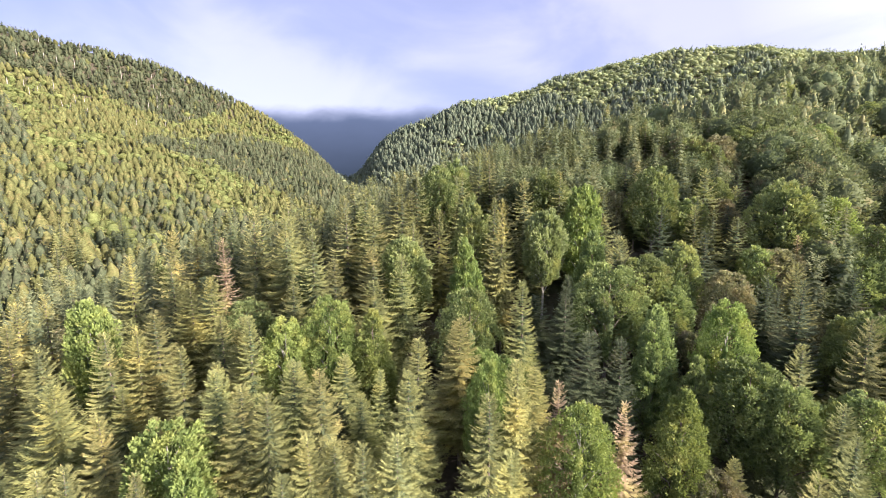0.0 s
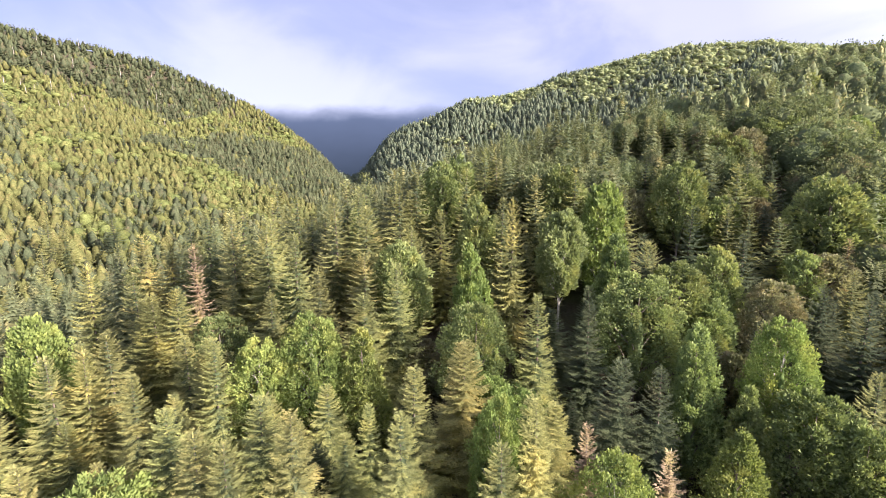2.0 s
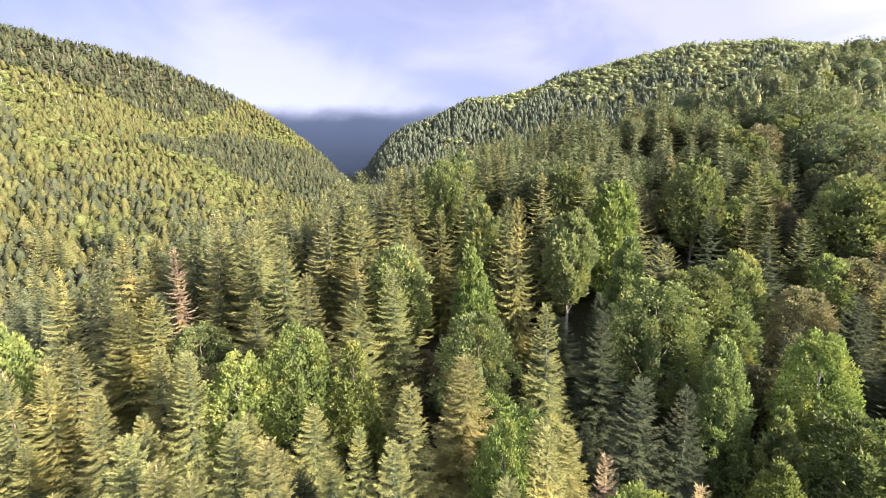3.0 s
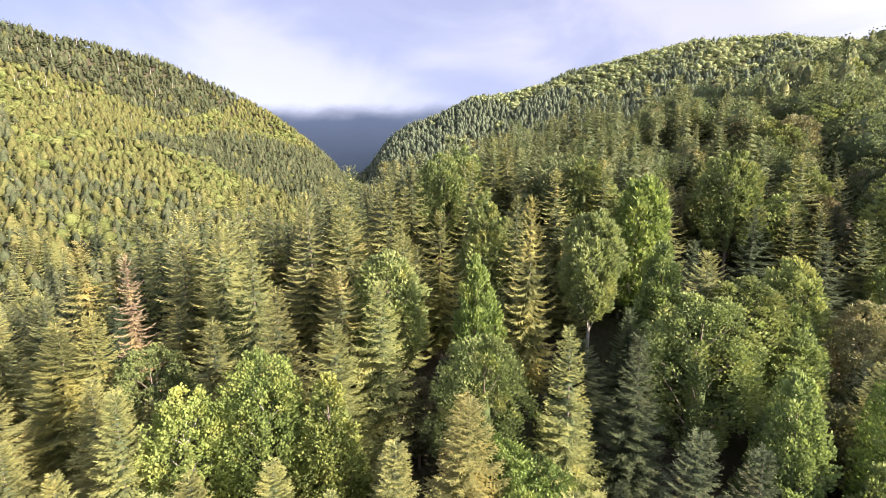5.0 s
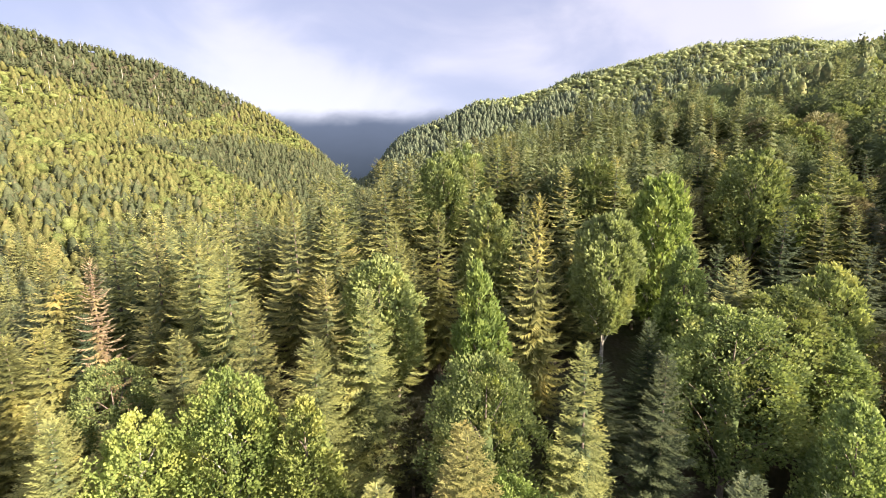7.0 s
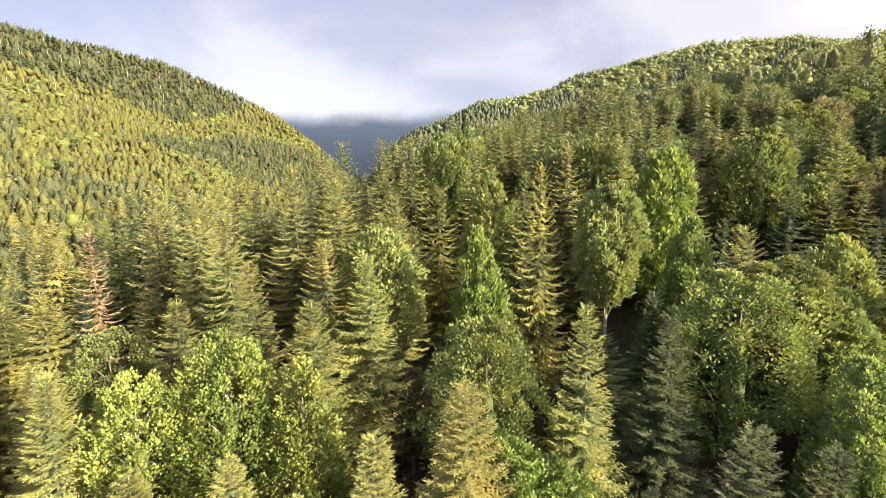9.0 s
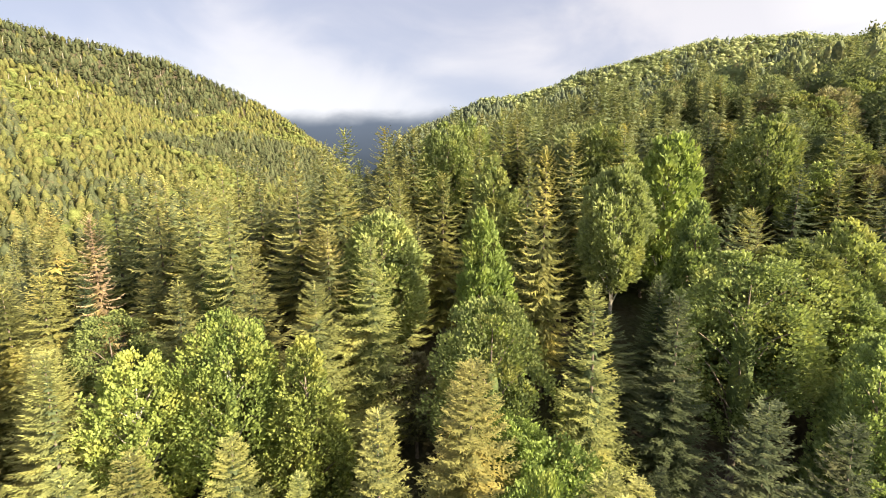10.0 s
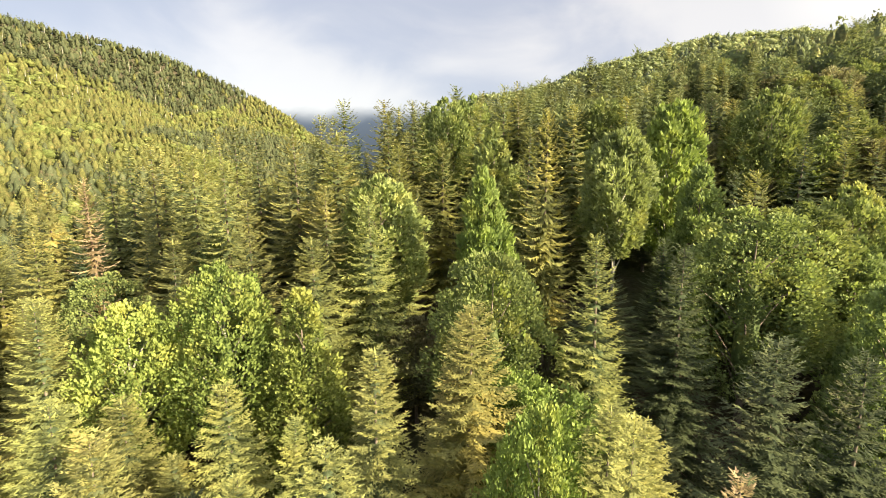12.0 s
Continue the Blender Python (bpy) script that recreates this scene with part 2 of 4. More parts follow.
# ---- the land ----
# crest lines, metres: x to the right, y up the valley, z above the foot of the near slope
SPUR = [(-130, 96, -14), (-95, 90, -3), (-58, 84, 8), (-28, 85, 17), (-8, 86, 21.5), (15, 105, 29), (40, 125, 37.5), (81, 146, 48),
        (126, 180, 60), (170, 220, 74), (230, 262, 88), (330, 300, 116), (480, 330, 140)]
LEFT_HILL = [(-620, 260, 150), (-470, 330, 153), (-357, 400, 149), (-284, 480, 134), (-244, 520, 117), (-205, 540, 97), (-169, 555, 66),
             (-132, 560, 32), (-95, 560, -25)]
RIGHT_HILL = [(-135, 620, -40), (-84, 612, 16), (-32, 620, 90), (34, 640, 118), (111, 650, 133), (160, 645, 151), (215, 634, 164), (287, 600, 173),
              (350, 560, 169), (520, 540, 150)]


def ridge(x, y, line, slope, rounded, brow=0.0, brow_width=50.0):
    best = np.full(np.shape(x), -1e3)
    for (ax, ay, az), (bx, by, bz) in zip(line, line[1:]):
        dx, dy = bx - ax, by - ay
        t = np.clip(((x - ax) * dx + (y - ay) * dy) / (dx * dx + dy * dy), 0, 1)
        d = np.hypot(x - ax - t * dx, y - ay - t * dy)
        d = np.sqrt(d * d + rounded * rounded) - rounded
        best = np.maximum(best, az + t * (bz - az) - slope * d - brow * (1 - np.exp(-d / brow_width)))
    return best


def swell(x, y, size, seed):
    a = np.sin(x / size + 1.7 * seed + 0.8 * np.sin(y / size * 1.3 + seed))
    b = np.sin(y / size * 0.9 - 2.1 * seed + 0.9 * np.sin(x / size * 0.7 + 2 * seed))
    return a * b


def land(x, y):
    """Height of the ground."""
    x, y = np.asarray(x, float), np.asarray(y, float)
    floor = -16 + 0.02 * np.clip(y - 150, 0, 500) - 0.12 * np.clip(40 - y, 0, 200)
    forms = np.stack([ridge(x, y, SPUR, 0.43, 8), ridge(x, y, LEFT_HILL, 0.36, 6, 40.0), ridge(x, y, RIGHT_HILL, 0.6, 15), floor])
    top = forms.max(0)
    z = top + 5.0 * np.log(np.exp((forms - top) / 5.0).sum(0))
    # the stream's notch at the head of the valley
    z = z - 26 * np.exp(-((x + 38 + 0.125 * y) / 27) ** 2) * np.clip((y - 400) / 120, 0, 1)
    return z + 0.8 * swell(x, y, 9, 1) + 2.2 * swell(x, y, 34, 2) * np.clip((np.hypot(x, y) - 60) / 200, 0, 1)


def mesh_of(name, verts, faces, mat, tone=None, fresh_lit=None):
    """A mesh from arrays of corners and of faces, all with three or all with four corners."""
    me = bpy.data.meshes.new(name)
    verts = np.asarray(verts, np.float32)
    faces = np.asarray(faces, np.int32)
    me.vertices.add(len(verts))
    me.vertices.foreach_set("co", verts.ravel())
    me.loops.add(faces.size)
    me.loops.foreach_set("vertex_index", faces.ravel())
    me.polygons.add(len(faces))
    me.polygons.foreach_set("loop_start", (np.arange(len(faces)) * faces.shape[1]).astype(np.int32))
    for key, values in (("tone", tone), ("fresh_lit", fresh_lit)):
        if values is not None:
            at = me.attributes.new(key, "FLOAT", "POINT")
            at.data.foreach_set("value", np.asarray(values, np.float32))
    me.materials.append(mat)
    me.update(calc_edges=True)
    me.validate()
    return me


def build_ground():
    def steps(lo, a, b, hi, fine, coarse):
        return np.concatenate([-np.geomspace(-lo, -a, coarse)[:-1] if lo < 0 else [], np.arange(a, b, fine), np.geomspace(b, hi, coarse)])
    xs = steps(-4800, -640, 560, 4800, 9.0, 14)
    ys = np.concatenate([-np.geomspace(4800, 120, 14)[:-1], np.arange(-120, 720, 9.0), np.geomspace(720, 4800, 14)])
    gx, gy = np.meshgrid(xs, ys)
    gz = land(gx, gy)
    far = np.clip((np.hypot(gx, gy - 250) - 650) / 1200, 0, 1)
    gz = gz * (1 - far) + far * 20
    n, m = gx.shape
    i = np.arange(n * m).reshape(n, m)
    quads = np.stack([i[:-1, :-1], i[:-1, 1:], i[1:, 1:], i[1:, :-1]], -1).reshape(-1, 4)
    me = mesh_of("ground", np.stack([gx.ravel(), gy.ravel(), gz.ravel()], 1), quads, M_FLOOR)
    me.polygons.foreach_set("use_smooth", np.ones(len(quads), bool))
    tagged(new("ground", me), "steep mountain ground of dark litter and moss under trees", "ground", kind="structure")


build_ground()


def build_distant_mountain():
    xs, ys = np.meshgrid(np.linspace(-900, 700, 60), np.linspace(1250, 1800, 24))
    up = (ys - 1250) / 550
    zs = -60 + 420 * up ** 0.8 + 26 * swell(xs, ys, 90, 4) * up + 9 * swell(xs, ys, 31, 7) * up
    n, m = xs.shape
    i = np.arange(n * m).reshape(n, m)
    quads = np.stack([i[:-1, :-1], i[:-1, 1:], i[1:, 1:], i[1:, :-1]], -1).reshape(-1, 4)
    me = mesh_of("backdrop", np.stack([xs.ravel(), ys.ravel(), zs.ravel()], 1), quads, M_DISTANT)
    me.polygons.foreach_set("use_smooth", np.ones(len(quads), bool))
    tagged(new("backdrop", me), "distant mountain glowing haze-blue, its top faded into cloud", "mountain", kind="structure")


build_distant_mountain()

# ---- trees ----
def unit(v):
    return v / np.maximum(np.linalg.norm(v, axis=-1, keepdims=True), 1e-9)


def blades(base, way, length, width, up, fresh_lit):
    """Pointed sprays of needles: each starts at base, runs along way to a tip, and lies across up. The last argument: 0
    for old wood and insides with shade put into their tone, 1 for new tips.
    """
    side = unit(np.cross(way, up)) * width[:, None] * 0.5
    along = way * length[:, None]
    v = np.stack([base + along * 0.12 + side, base + along, base - side], 1).reshape(-1, 3)
    return v, np.arange(len(v)).reshape(-1, 3), np.repeat(fresh_lit, 3)


def leaflets(base, way, length, width, up, fresh_lit):
    """Leaf-shaped pieces with four corners, bent a little along the middle."""
    side = unit(np.cross(way, up)) * width[:, None] * 0.5
    along = way * length[:, None]
    sag = unit(np.cross(side, way)) * (width * 0.18)[:, None]
    v = np.stack([base, base + along * 0.5 + side + sag, base + along, base + along * 0.5 - side + sag], 1).reshape(-1, 3)
    return v, np.arange(len(v)).reshape(-1, 4), np.repeat(fresh_lit, 4)


def skirt(rng, z, reach, drop, points, fresh_lit=0.0, notch=0.55):
    """One tier of a fir: a low ragged cone with a toothed hem."""
    n = 2 * points
    a = np.linspace(0, 2 * math.pi, n, endpoint=False) + rng.uniform(0, 6.28) + rng.normal(0, 0.10, n)
    r = reach * np.where(np.arange(n) % 2 == 0, rng.uniform(0.82, 1.2, n), notch * rng.uniform(0.8, 1.2, n))
    hem = np.stack([r * np.cos(a), r * np.sin(a), z - drop * (r / reach) * rng.uniform(0.8, 1.2, n)], 1)
    v = np.concatenate([[[0, 0, z]], hem])
    i = np.arange(n)
    return v, np.stack([np.zeros(n, int), 1 + i, 1 + (i + 1) % n], 1), np.concatenate([[0.35 * fresh_lit], np.where(i % 2 == 0, fresh_lit, 0.4 * fresh_lit)])


def merged(pieces):
    vs, fs, fr, n = [], [], [], 0
    for v, f, h in pieces:
        vs.append(v)
        fs.append(f + n)
        fr.append(h)
        n += len(v)
    return np.concatenate(vs), np.concatenate(fs), np.concatenate(fr)


def tube(points, radii, sides=6):
    """A tapered tube along a line of points."""
    pts, v, q = np.asarray(points, float), [], []
    for k, (p, r) in enumerate(zip(pts, radii)):
        d = unit(pts[min(k + 1, len(pts) - 1)] - pts[max(k - 1, 0)])
        a = unit(np.cross(d, (0.3, 1.0, 0.1)))
        b = np.cross(d, a)
        for s in range(sides):
            w = 2 * math.pi * s / sides
            v.append(p + r * (a * math.cos(w) + b * math.sin(w)))
        if k:
            for s in range(sides):
                t = (s + 1) % sides
                q.append(((k - 1) * sides + s, (k - 1) * sides + t, k * sides + t, k * sides + s))
    return np.array(v), np.array(q)


def joined(pieces):
    vs, qs, n = [], [], 0
    for v, q in pieces:
        vs.append(v)
        qs.append(q + n)
        n += len(v)
    return np.concatenate(vs), np.concatenate(qs)


def needle_sprays(base, way, length, width, up, young_base, young_tip):
    """Pointed flat sprays of needles whose tips are younger than their feet."""
    side = unit(np.cross(way, up)) * width[:, None] * 0.5
    along = way * length[:, None]
    v = np.stack([base + along * 0.10 + side, base + along, base - side], 1).reshape(-1, 3)
    return v, np.arange(len(v)).reshape(-1, 3), np.stack([0.5 * (young_base + young_tip), young_tip, young_base], 1).ravel()


def fir_crown(rng, H, R, gap, per, pairs, bare=0.12, thin=0.0, wide=1.0, tufts=0, full=0.44):
    """Whorls of boughs round a dense dark inside; each bough is a roofed frond of side sprays that droops, then lifts its pale tip."""
    pieces, core = [], []
    up = np.array([0, 0, 1.0])
    z, crown = H - 0.35, H * (1 - bare)
    lean = rng.uniform(0, 6.28)
    lobes = rng.uniform(0.82, 1.18, (14, 8))
    while z > H * bare:
        t = (H - z) / crown
        reach = R * ((0.065 if wide < 1.2 else 0.11 if wide < 1.4 else 0.14) + 0.95 * min(1.0, t / 0.74) ** 0.88) * (1.0 if t < 0.78 else 1.0 - 1.3 * (t - 0.78))
        # dark inner tiers: the shade inside the crown is put into their tone
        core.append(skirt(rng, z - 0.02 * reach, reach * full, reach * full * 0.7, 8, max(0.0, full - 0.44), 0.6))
        n = max(4, int(round(per * (0.6 + 0.5 * min(1, 1.4 * t)) * rng.uniform(0.9, 1.1))))
        turn = rng.uniform(0, 6.28)
        for k in range(n):
            if rng.random() < thin * (0.4 + t):
                continue
            a = (turn + 6.283 * k / n + rng.normal(0, 0.16)) % 6.283
            lobe = lobes[int(t * 13.9), int(a / 6.283 * 7.99)]
            ln = reach * rng.uniform(0.82, 1.16) * (0.55 + 0.45 * lobe) * (1 + 0.08 * math.cos(a - lean)) + 0.12
            rise = 0.85 - 2.9 * t if t < 0.30 else -0.02 - 0.42 * (t - 0.30)
            rise += rng.normal(0, 0.05)
            out = np.array([math.cos(a), math.sin(a), 0.0])
            side = np.array([-math.sin(a), math.cos(a), 0.0])
            z0 = z + rng.normal(0, gap * 0.16)
            bough = rng.uniform(0.62, 1.0)
            count = max(min(3, pairs), int(round(pairs * min(1.0, 0.25 + 0.32 * ln))))
            s = 0.16 + 0.80 * (np.arange(count) + rng.uniform(0.2, 0.8, count)) / count
            height = lambda q: z0 + ln * (rise * q + 0.30 * q ** 3 - 0.16 * q)
            P = out * (ln * s)[:, None] + up * height(s)[:, None]
            ahead = unit(out[None] + up * (rise + 0.9 * s ** 2 - 0.16)[:, None])
            broad = (0.12 + 0.30 * ln * np.minimum(1.0, 0.35 + 1.6 * s) * (1.02 - 0.70 * s)) * wide ** 0.4
            for sg in (-1, 1):
                w = unit(ahead * rng.uniform(0.62, 0.95, (count, 1)) + sg * side * 0.85 - up * rng.uniform(0.12, 0.34, (count, 1)) + rng.normal(0, 0.05, (count, 3)))
                L0 = broad * rng.uniform(0.78, 1.22, count)
                W0 = (np.full(count, 0.07) + 0.14 * L0) if tufts else np.minimum(0.75 * ln / count, 0.40 * L0 + 0.05) * wide ** 0.5
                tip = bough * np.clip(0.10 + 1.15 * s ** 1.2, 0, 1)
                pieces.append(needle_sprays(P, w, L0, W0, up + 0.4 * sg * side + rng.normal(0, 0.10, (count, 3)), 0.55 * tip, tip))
                if tufts:
                    # twigs along each spray
                    for q in np.linspace(0.25, 0.88, tufts):
                        for turn_to in (-1, 1):
                            w2 = unit(w + turn_to * 0.75 * unit(np.cross(w, up)) - up * 0.08 + rng.normal(0, 0.10, (count, 3)))
                            l2 = (0.05 + L0 * 0.50 * (1.15 - 0.6 * q)) * rng.uniform(0.8, 1.2, count)
                            pieces.append(needle_sprays(P + w * (L0 * q)[:, None], w2, l2, 0.30 * l2 + 0.04, up + rng.normal(0, 0.16, (count, 3)), 0.7 * tip, np.minimum(1, tip * 1.15)))
            # the bough's own end, and the young shoots on its back
            k2 = 3
            e = np.array([0.72, 0.86, 0.97])
            w = unit(out[None] + up * np.array([0.15, 0.35, 0.5])[:, None] + side * rng.normal(0, 0.3, (3, 1)))
            l2 = (0.17 + 0.09 * ln) * rng.uniform(0.8, 1.25, k2) * wide ** 0.4
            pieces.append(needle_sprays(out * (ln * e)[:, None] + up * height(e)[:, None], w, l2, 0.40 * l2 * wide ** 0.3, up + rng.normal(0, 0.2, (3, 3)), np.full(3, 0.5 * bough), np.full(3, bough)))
        z -= gap * rng.uniform(0.85, 1.15) * ((0.42 if wide < 1.4 else 0.28) + 0.70 * min(1, t * 2.6))
    # leading shoot
    lead = np.array([[0, 0, 1.0], [0.5, 0.2, 1], [-0.4, 0.4, 1], [0.3, -0.5, 0.8]])
    pieces.append(needle_sprays(np.array([[0, 0, H - 0.6], [0.03, 0, H - 0.6], [0, 0.03, H - 0.7], [0, 0, H - 0.45]]), unit(lead), np.array([0.9, 0.45, 0.45, 0.35]),
                                np.array([0.16, 0.15, 0.15, 0.14]), np.array([[1.0, 0.2, 0], [0, 1.0, 0], [0.5, 1.0, 0], [0, 0.3, 1.0]]), np.full(4, 0.6), np.ones(4)))
    return merged(pieces + core)


def dead_sticks(rng, H, R, low, high, n):
    """Bare dry branches on the lower stem."""
    out = []
    for _ in range(n):
        z, a = H * rng.uniform(low, high), rng.uniform(0, 6.283)
        ln = R * rng.uniform(0.35, 0.85)
        d = np.array([math.cos(a), math.sin(a), 0])
        p = [d * 0.1 + (0, 0, z), d * ln * 0.5 + (0, 0, z - 0.05 * ln), d * ln + np.array([rng.normal(0, .15), rng.normal(0, .15), z - 0.2 * ln])]
        out.append(tube(p, (0.035, 0.022, 0.006), 3))
        for _ in range(2):
            s = rng.uniform(0.4, 0.9)
            e = d * ln * s + (0, 0, z - 0.1 * ln)
            out.append(tube([e, e + rng.normal(0, 0.3, 3)], (0.014, 0.004), 3))
    return joined(out)


def thing(name, label, category, group):
    return tagged(new(name), label, category, group)


def part(name, geometry, mat, parent, label=""):
    ob = new(name, mesh_of(name, geometry[0], geometry[1], mat, fresh_lit=geometry[2] if len(geometry) > 2 else None))
    ob.parent = parent
    return tagged(ob, label, kind="stuff" if name in ("dead_branches", "limbwork") else "")


def make_fir(seed, H=20.0, R=2.5, gap=0.44, per=7, pairs=8, mat=None, bare=0.12, thin=0.0, wide=1.0, sticks=10, label="", stem=None, name="fir_tree", tufts=0, full=0.44):
    rng = np.random.default_rng(seed)
    ob = thing(name, label, "fir tree", "firs on the near slope")
    bend = rng.normal(0, 0.10, 2)
    pts = [(bend[0] * math.sin(3.1 * s), bend[1] * math.sin(3.1 * s), H * s - (0.6 if s == 0 else 0.1)) for s in (0, 0.02, 0.1, 0.3, 0.55, 0.8, 1.0)]
    r0 = 0.011 * H
    part("trunk", tube(pts, [r0 * 1.5, r0 * 1.1, r0, r0 * 0.8, r0 * 0.55, r0 * 0.28, 0.012], 7), stem or M_BARK, ob)
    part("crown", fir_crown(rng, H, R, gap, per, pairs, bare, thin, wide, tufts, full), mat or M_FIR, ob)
    if sticks:
        part("dead_branches", dead_sticks(rng, H, R, 0.06, bare + 0.28, sticks), M_TWIG, ob, "bare dry grey-brown branches")
    return ob


def outline(shape, t):
    """Breadth of a broadleaved crown, from its foot (0) to its top (1)."""
    t = np.asarray(t, float)
    if shape == "round":
        low, high = ((t + 0.07) / 0.40) ** 0.5, np.sqrt(np.clip(1 - ((t - 0.33) / 0.68) ** 2, 0, 1))
        return np.where(t < 0.33, np.minimum(low, 1), high)
    if shape == "oval":
        return np.sin(math.pi * np.clip(t * 0.88 + 0.08, 0, 1)) ** 0.7
    return np.minimum(1, (t + 0.05) / 0.2) ** 0.6 * np.clip(1 - t, 0, 1) ** 0.62


def crown_form(rng, H, R, shape, swollen=2.1):
    """The crown's surface, swollen into clumps: a function of turn and height share that gives radius and height."""
    foot = {"round": 0.26, "oval": 0.44, "spire": 0.12}[shape] * H
    top = H * 0.97
    waves = [(rng.integers(2, 4), rng.uniform(2, 5), 0.10), (rng.integers(3, 6), rng.uniform(5, 9), 0.10), (rng.integers(5, 9), rng.uniform(9, 15), 0.075),
             (rng.integers(8, 13), rng.uniform(14, 24), 0.05)]
    phase = rng.uniform(0, 6.28, (len(waves), 2))

    def form(a, t):
        w = outline(shape, t)
        lumps = sum(c * np.sin(m * a + p0 + 1.3 * np.sin(q * t * 0.5 + p1)) * np.sin(q * t + p1) for (m, q, c), (p0, p1) in zip(waves, phase))
        return R * w * (1 + swollen * lumps) + 0.02 * H * lumps, foot + (top - foot) * t + 0.03 * H * lumps, lumps
    return form


def leafy_crown(rng, H, R, shape, clumps, per, leaf, upright=0.5, rings=8, around=11, core_share=0.6, rough=0.0, swollen=2.1, spray=1.0, dome=0.5, inner=0.02):
    """A broadleaved crown: leafy boughs all over a lumpy form, each a small dome or plume of leaves, round a dark inside."""
    form = crown_form(rng, H, R, shape, swollen)
    # more boughs where the crown is broad
    t = (np.arange(clumps * 3) * 0.754877 + rng.random()) % 1.0
    keep = rng.random(len(t)) < 0.16 + 0.84 * outline(shape, t)
    a = ((np.arange(clumps * 3) * 0.569840) % 1.0 * 6.283)[keep][:clumps]
    t = t[keep][:clumps]
    n = len(t)
    a = a + rng.normal(0, 0.12, n)
    r, z, lumps = form(a, t)
    depth = 0.93 + rng.normal(0, 0.06, n)
    c = np.stack([r * depth * np.cos(a), r * depth * np.sin(a), z], 1)
    steep = np.clip(1.9 * (t - 0.30), -0.25, 1.6)
    d = unit(np.stack([np.cos(a), np.sin(a), steep], 1))
    axis = unit(d + np.array([0, 0, upright]) + rng.normal(0, 0.16, (n, 3)))
    size = R * 0.30 * math.sqrt(110.0 / max(clumps, 20)) * rng.uniform(0.75, 1.3, n) * (0.55 + 0.45 * outline(shape, t))
    cast = rng.uniform(0.45, 1.0, n)
    # leaves over each bough's dome: their faces follow it
    k = np.repeat(np.arange(n), per)
    m = len(k)
    ball = unit(rng.normal(0, 1, (m, 3)))
    flip = np.sign((ball * axis[k]).sum(1))
    ball = ball * np.where((flip < 0) & (rng.random(m) < 0.75), -1, 1)[:, None]
    along = (ball * axis[k]).sum(1)
    shell = rng.uniform(0.2, 1.05, m) ** 0.5
    off = (ball + axis[k] * (along * (spray - 1))[:, None]) * (size[k] * shell)[:, None]
    base = c[k] + off
    way = unit(axis[k] * 0.8 + ball * 0.5 + rng.normal(0, 0.32, (m, 3)) + np.array([0, 0, 0.15]))
    face = unit(ball * (1.3 - dome) + d[k] * dome + np.array([0, 0, 0.45]) + rng.normal(0, 0.22 if dome < 0.9 else 0.13, (m, 3)))
    ln = leaf * rng.uniform(0.75, 1.3, m)
    # outer leaves paler; shade in hollows and between boughs is put into the tone
    young_lit = np.clip(cast[k] * (0.42 + 0.55 * along * shell) + 0.9 * lumps[k], 0, 1)
    if leaf < 0.25:
        v, f, h = leaflets(base, way, ln, ln * rng.uniform(0.55, 0.85, m), face, young_lit)
        f = np.concatenate([f[:, [0, 1, 2]], f[:, [0, 2, 3]]])
    else:
        v, f, h = blades(base, way, ln * 1.2, ln * rng.uniform(0.7, 1.05, m), face, young_lit)
    # the inside
    ga, gt = np.meshgrid(np.linspace(0, 2 * math.pi, around, endpoint=False), np.linspace(0, 0.97, rings))
    gr, gz, _ = form(ga, gt)
    if core_share < 0.6:
        gr = R * outline(shape, gt)
    gr = gr * core_share * (1 + rng.normal(0, rough, gr.shape))
    gz = gz + rng.normal(0, rough * 0.05 * H, gz.shape) - (1 - core_share) * 0.25 * H * gt
    core = np.stack([gr * np.cos(ga), gr * np.sin(ga), gz - 0.02 * H], -1).reshape(-1, 3)
    i = np.arange(rings * around).reshape(rings, around)
    j = np.roll(i, -1, 1)
    faces = np.concatenate([np.stack([i[:-1], j[:-1], j[1:]], -1).reshape(-1, 3), np.stack([i[:-1], j[1:], i[1:]], -1).reshape(-1, 3)])
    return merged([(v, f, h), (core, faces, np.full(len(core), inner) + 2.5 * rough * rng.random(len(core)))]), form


def make_broadleaf(seed, H=18.0, R=4.0, shape="round", clumps=140, per=40, leaf=0.22, upright=0.5, mat=None, stem=None, label="", name="broadleaf_tree", spray=1.0):
    rng = np.random.default_rng(seed)
    ob = thing(name, label, "broadleaf tree", "broadleaved trees on the near slope")
    crown, form = leafy_crown(rng, H, R, shape, clumps, per, leaf, upright, 7, 8, 0.2, 0.06, 1.7, spray=spray)
    r0 = 0.012 * H
    pts = [(0, 0, -0.6), (0, 0, 0.4), (0.08, 0.05, H * 0.25), (-0.08, 0.06, H * 0.5), (0.05, -0.05, H * 0.88)]
    part("trunk", tube(pts, [r0 * 1.5, r0 * 1.05, r0 * 0.85, r0 * 0.6, 0.03], 7), stem or M_BARK, ob)
    limbs = []
    for k in range(14):
        t, a = 0.05 + 0.85 * k / 14, 2.4 * k + rng.normal(0, 0.3)
        r, z, _ = form(a, t)
        x, y, z = 0.93 * r * math.cos(a), 0.93 * r * math.sin(a), float(z)
        z0 = max(H * 0.12, z - 1.0 * float(r) - 0.5)
        limbs.append(tube([(0, 0, z0), (x * 0.5, y * 0.5, z0 + (z - z0) * 0.6), (x, y, z)], (0.07, 0.05, 0.012), 4))
    part("limbwork", joined(limbs), stem or M_BARK, ob)
    part("crown", crown, mat or M_LEAF, ob)
    return ob

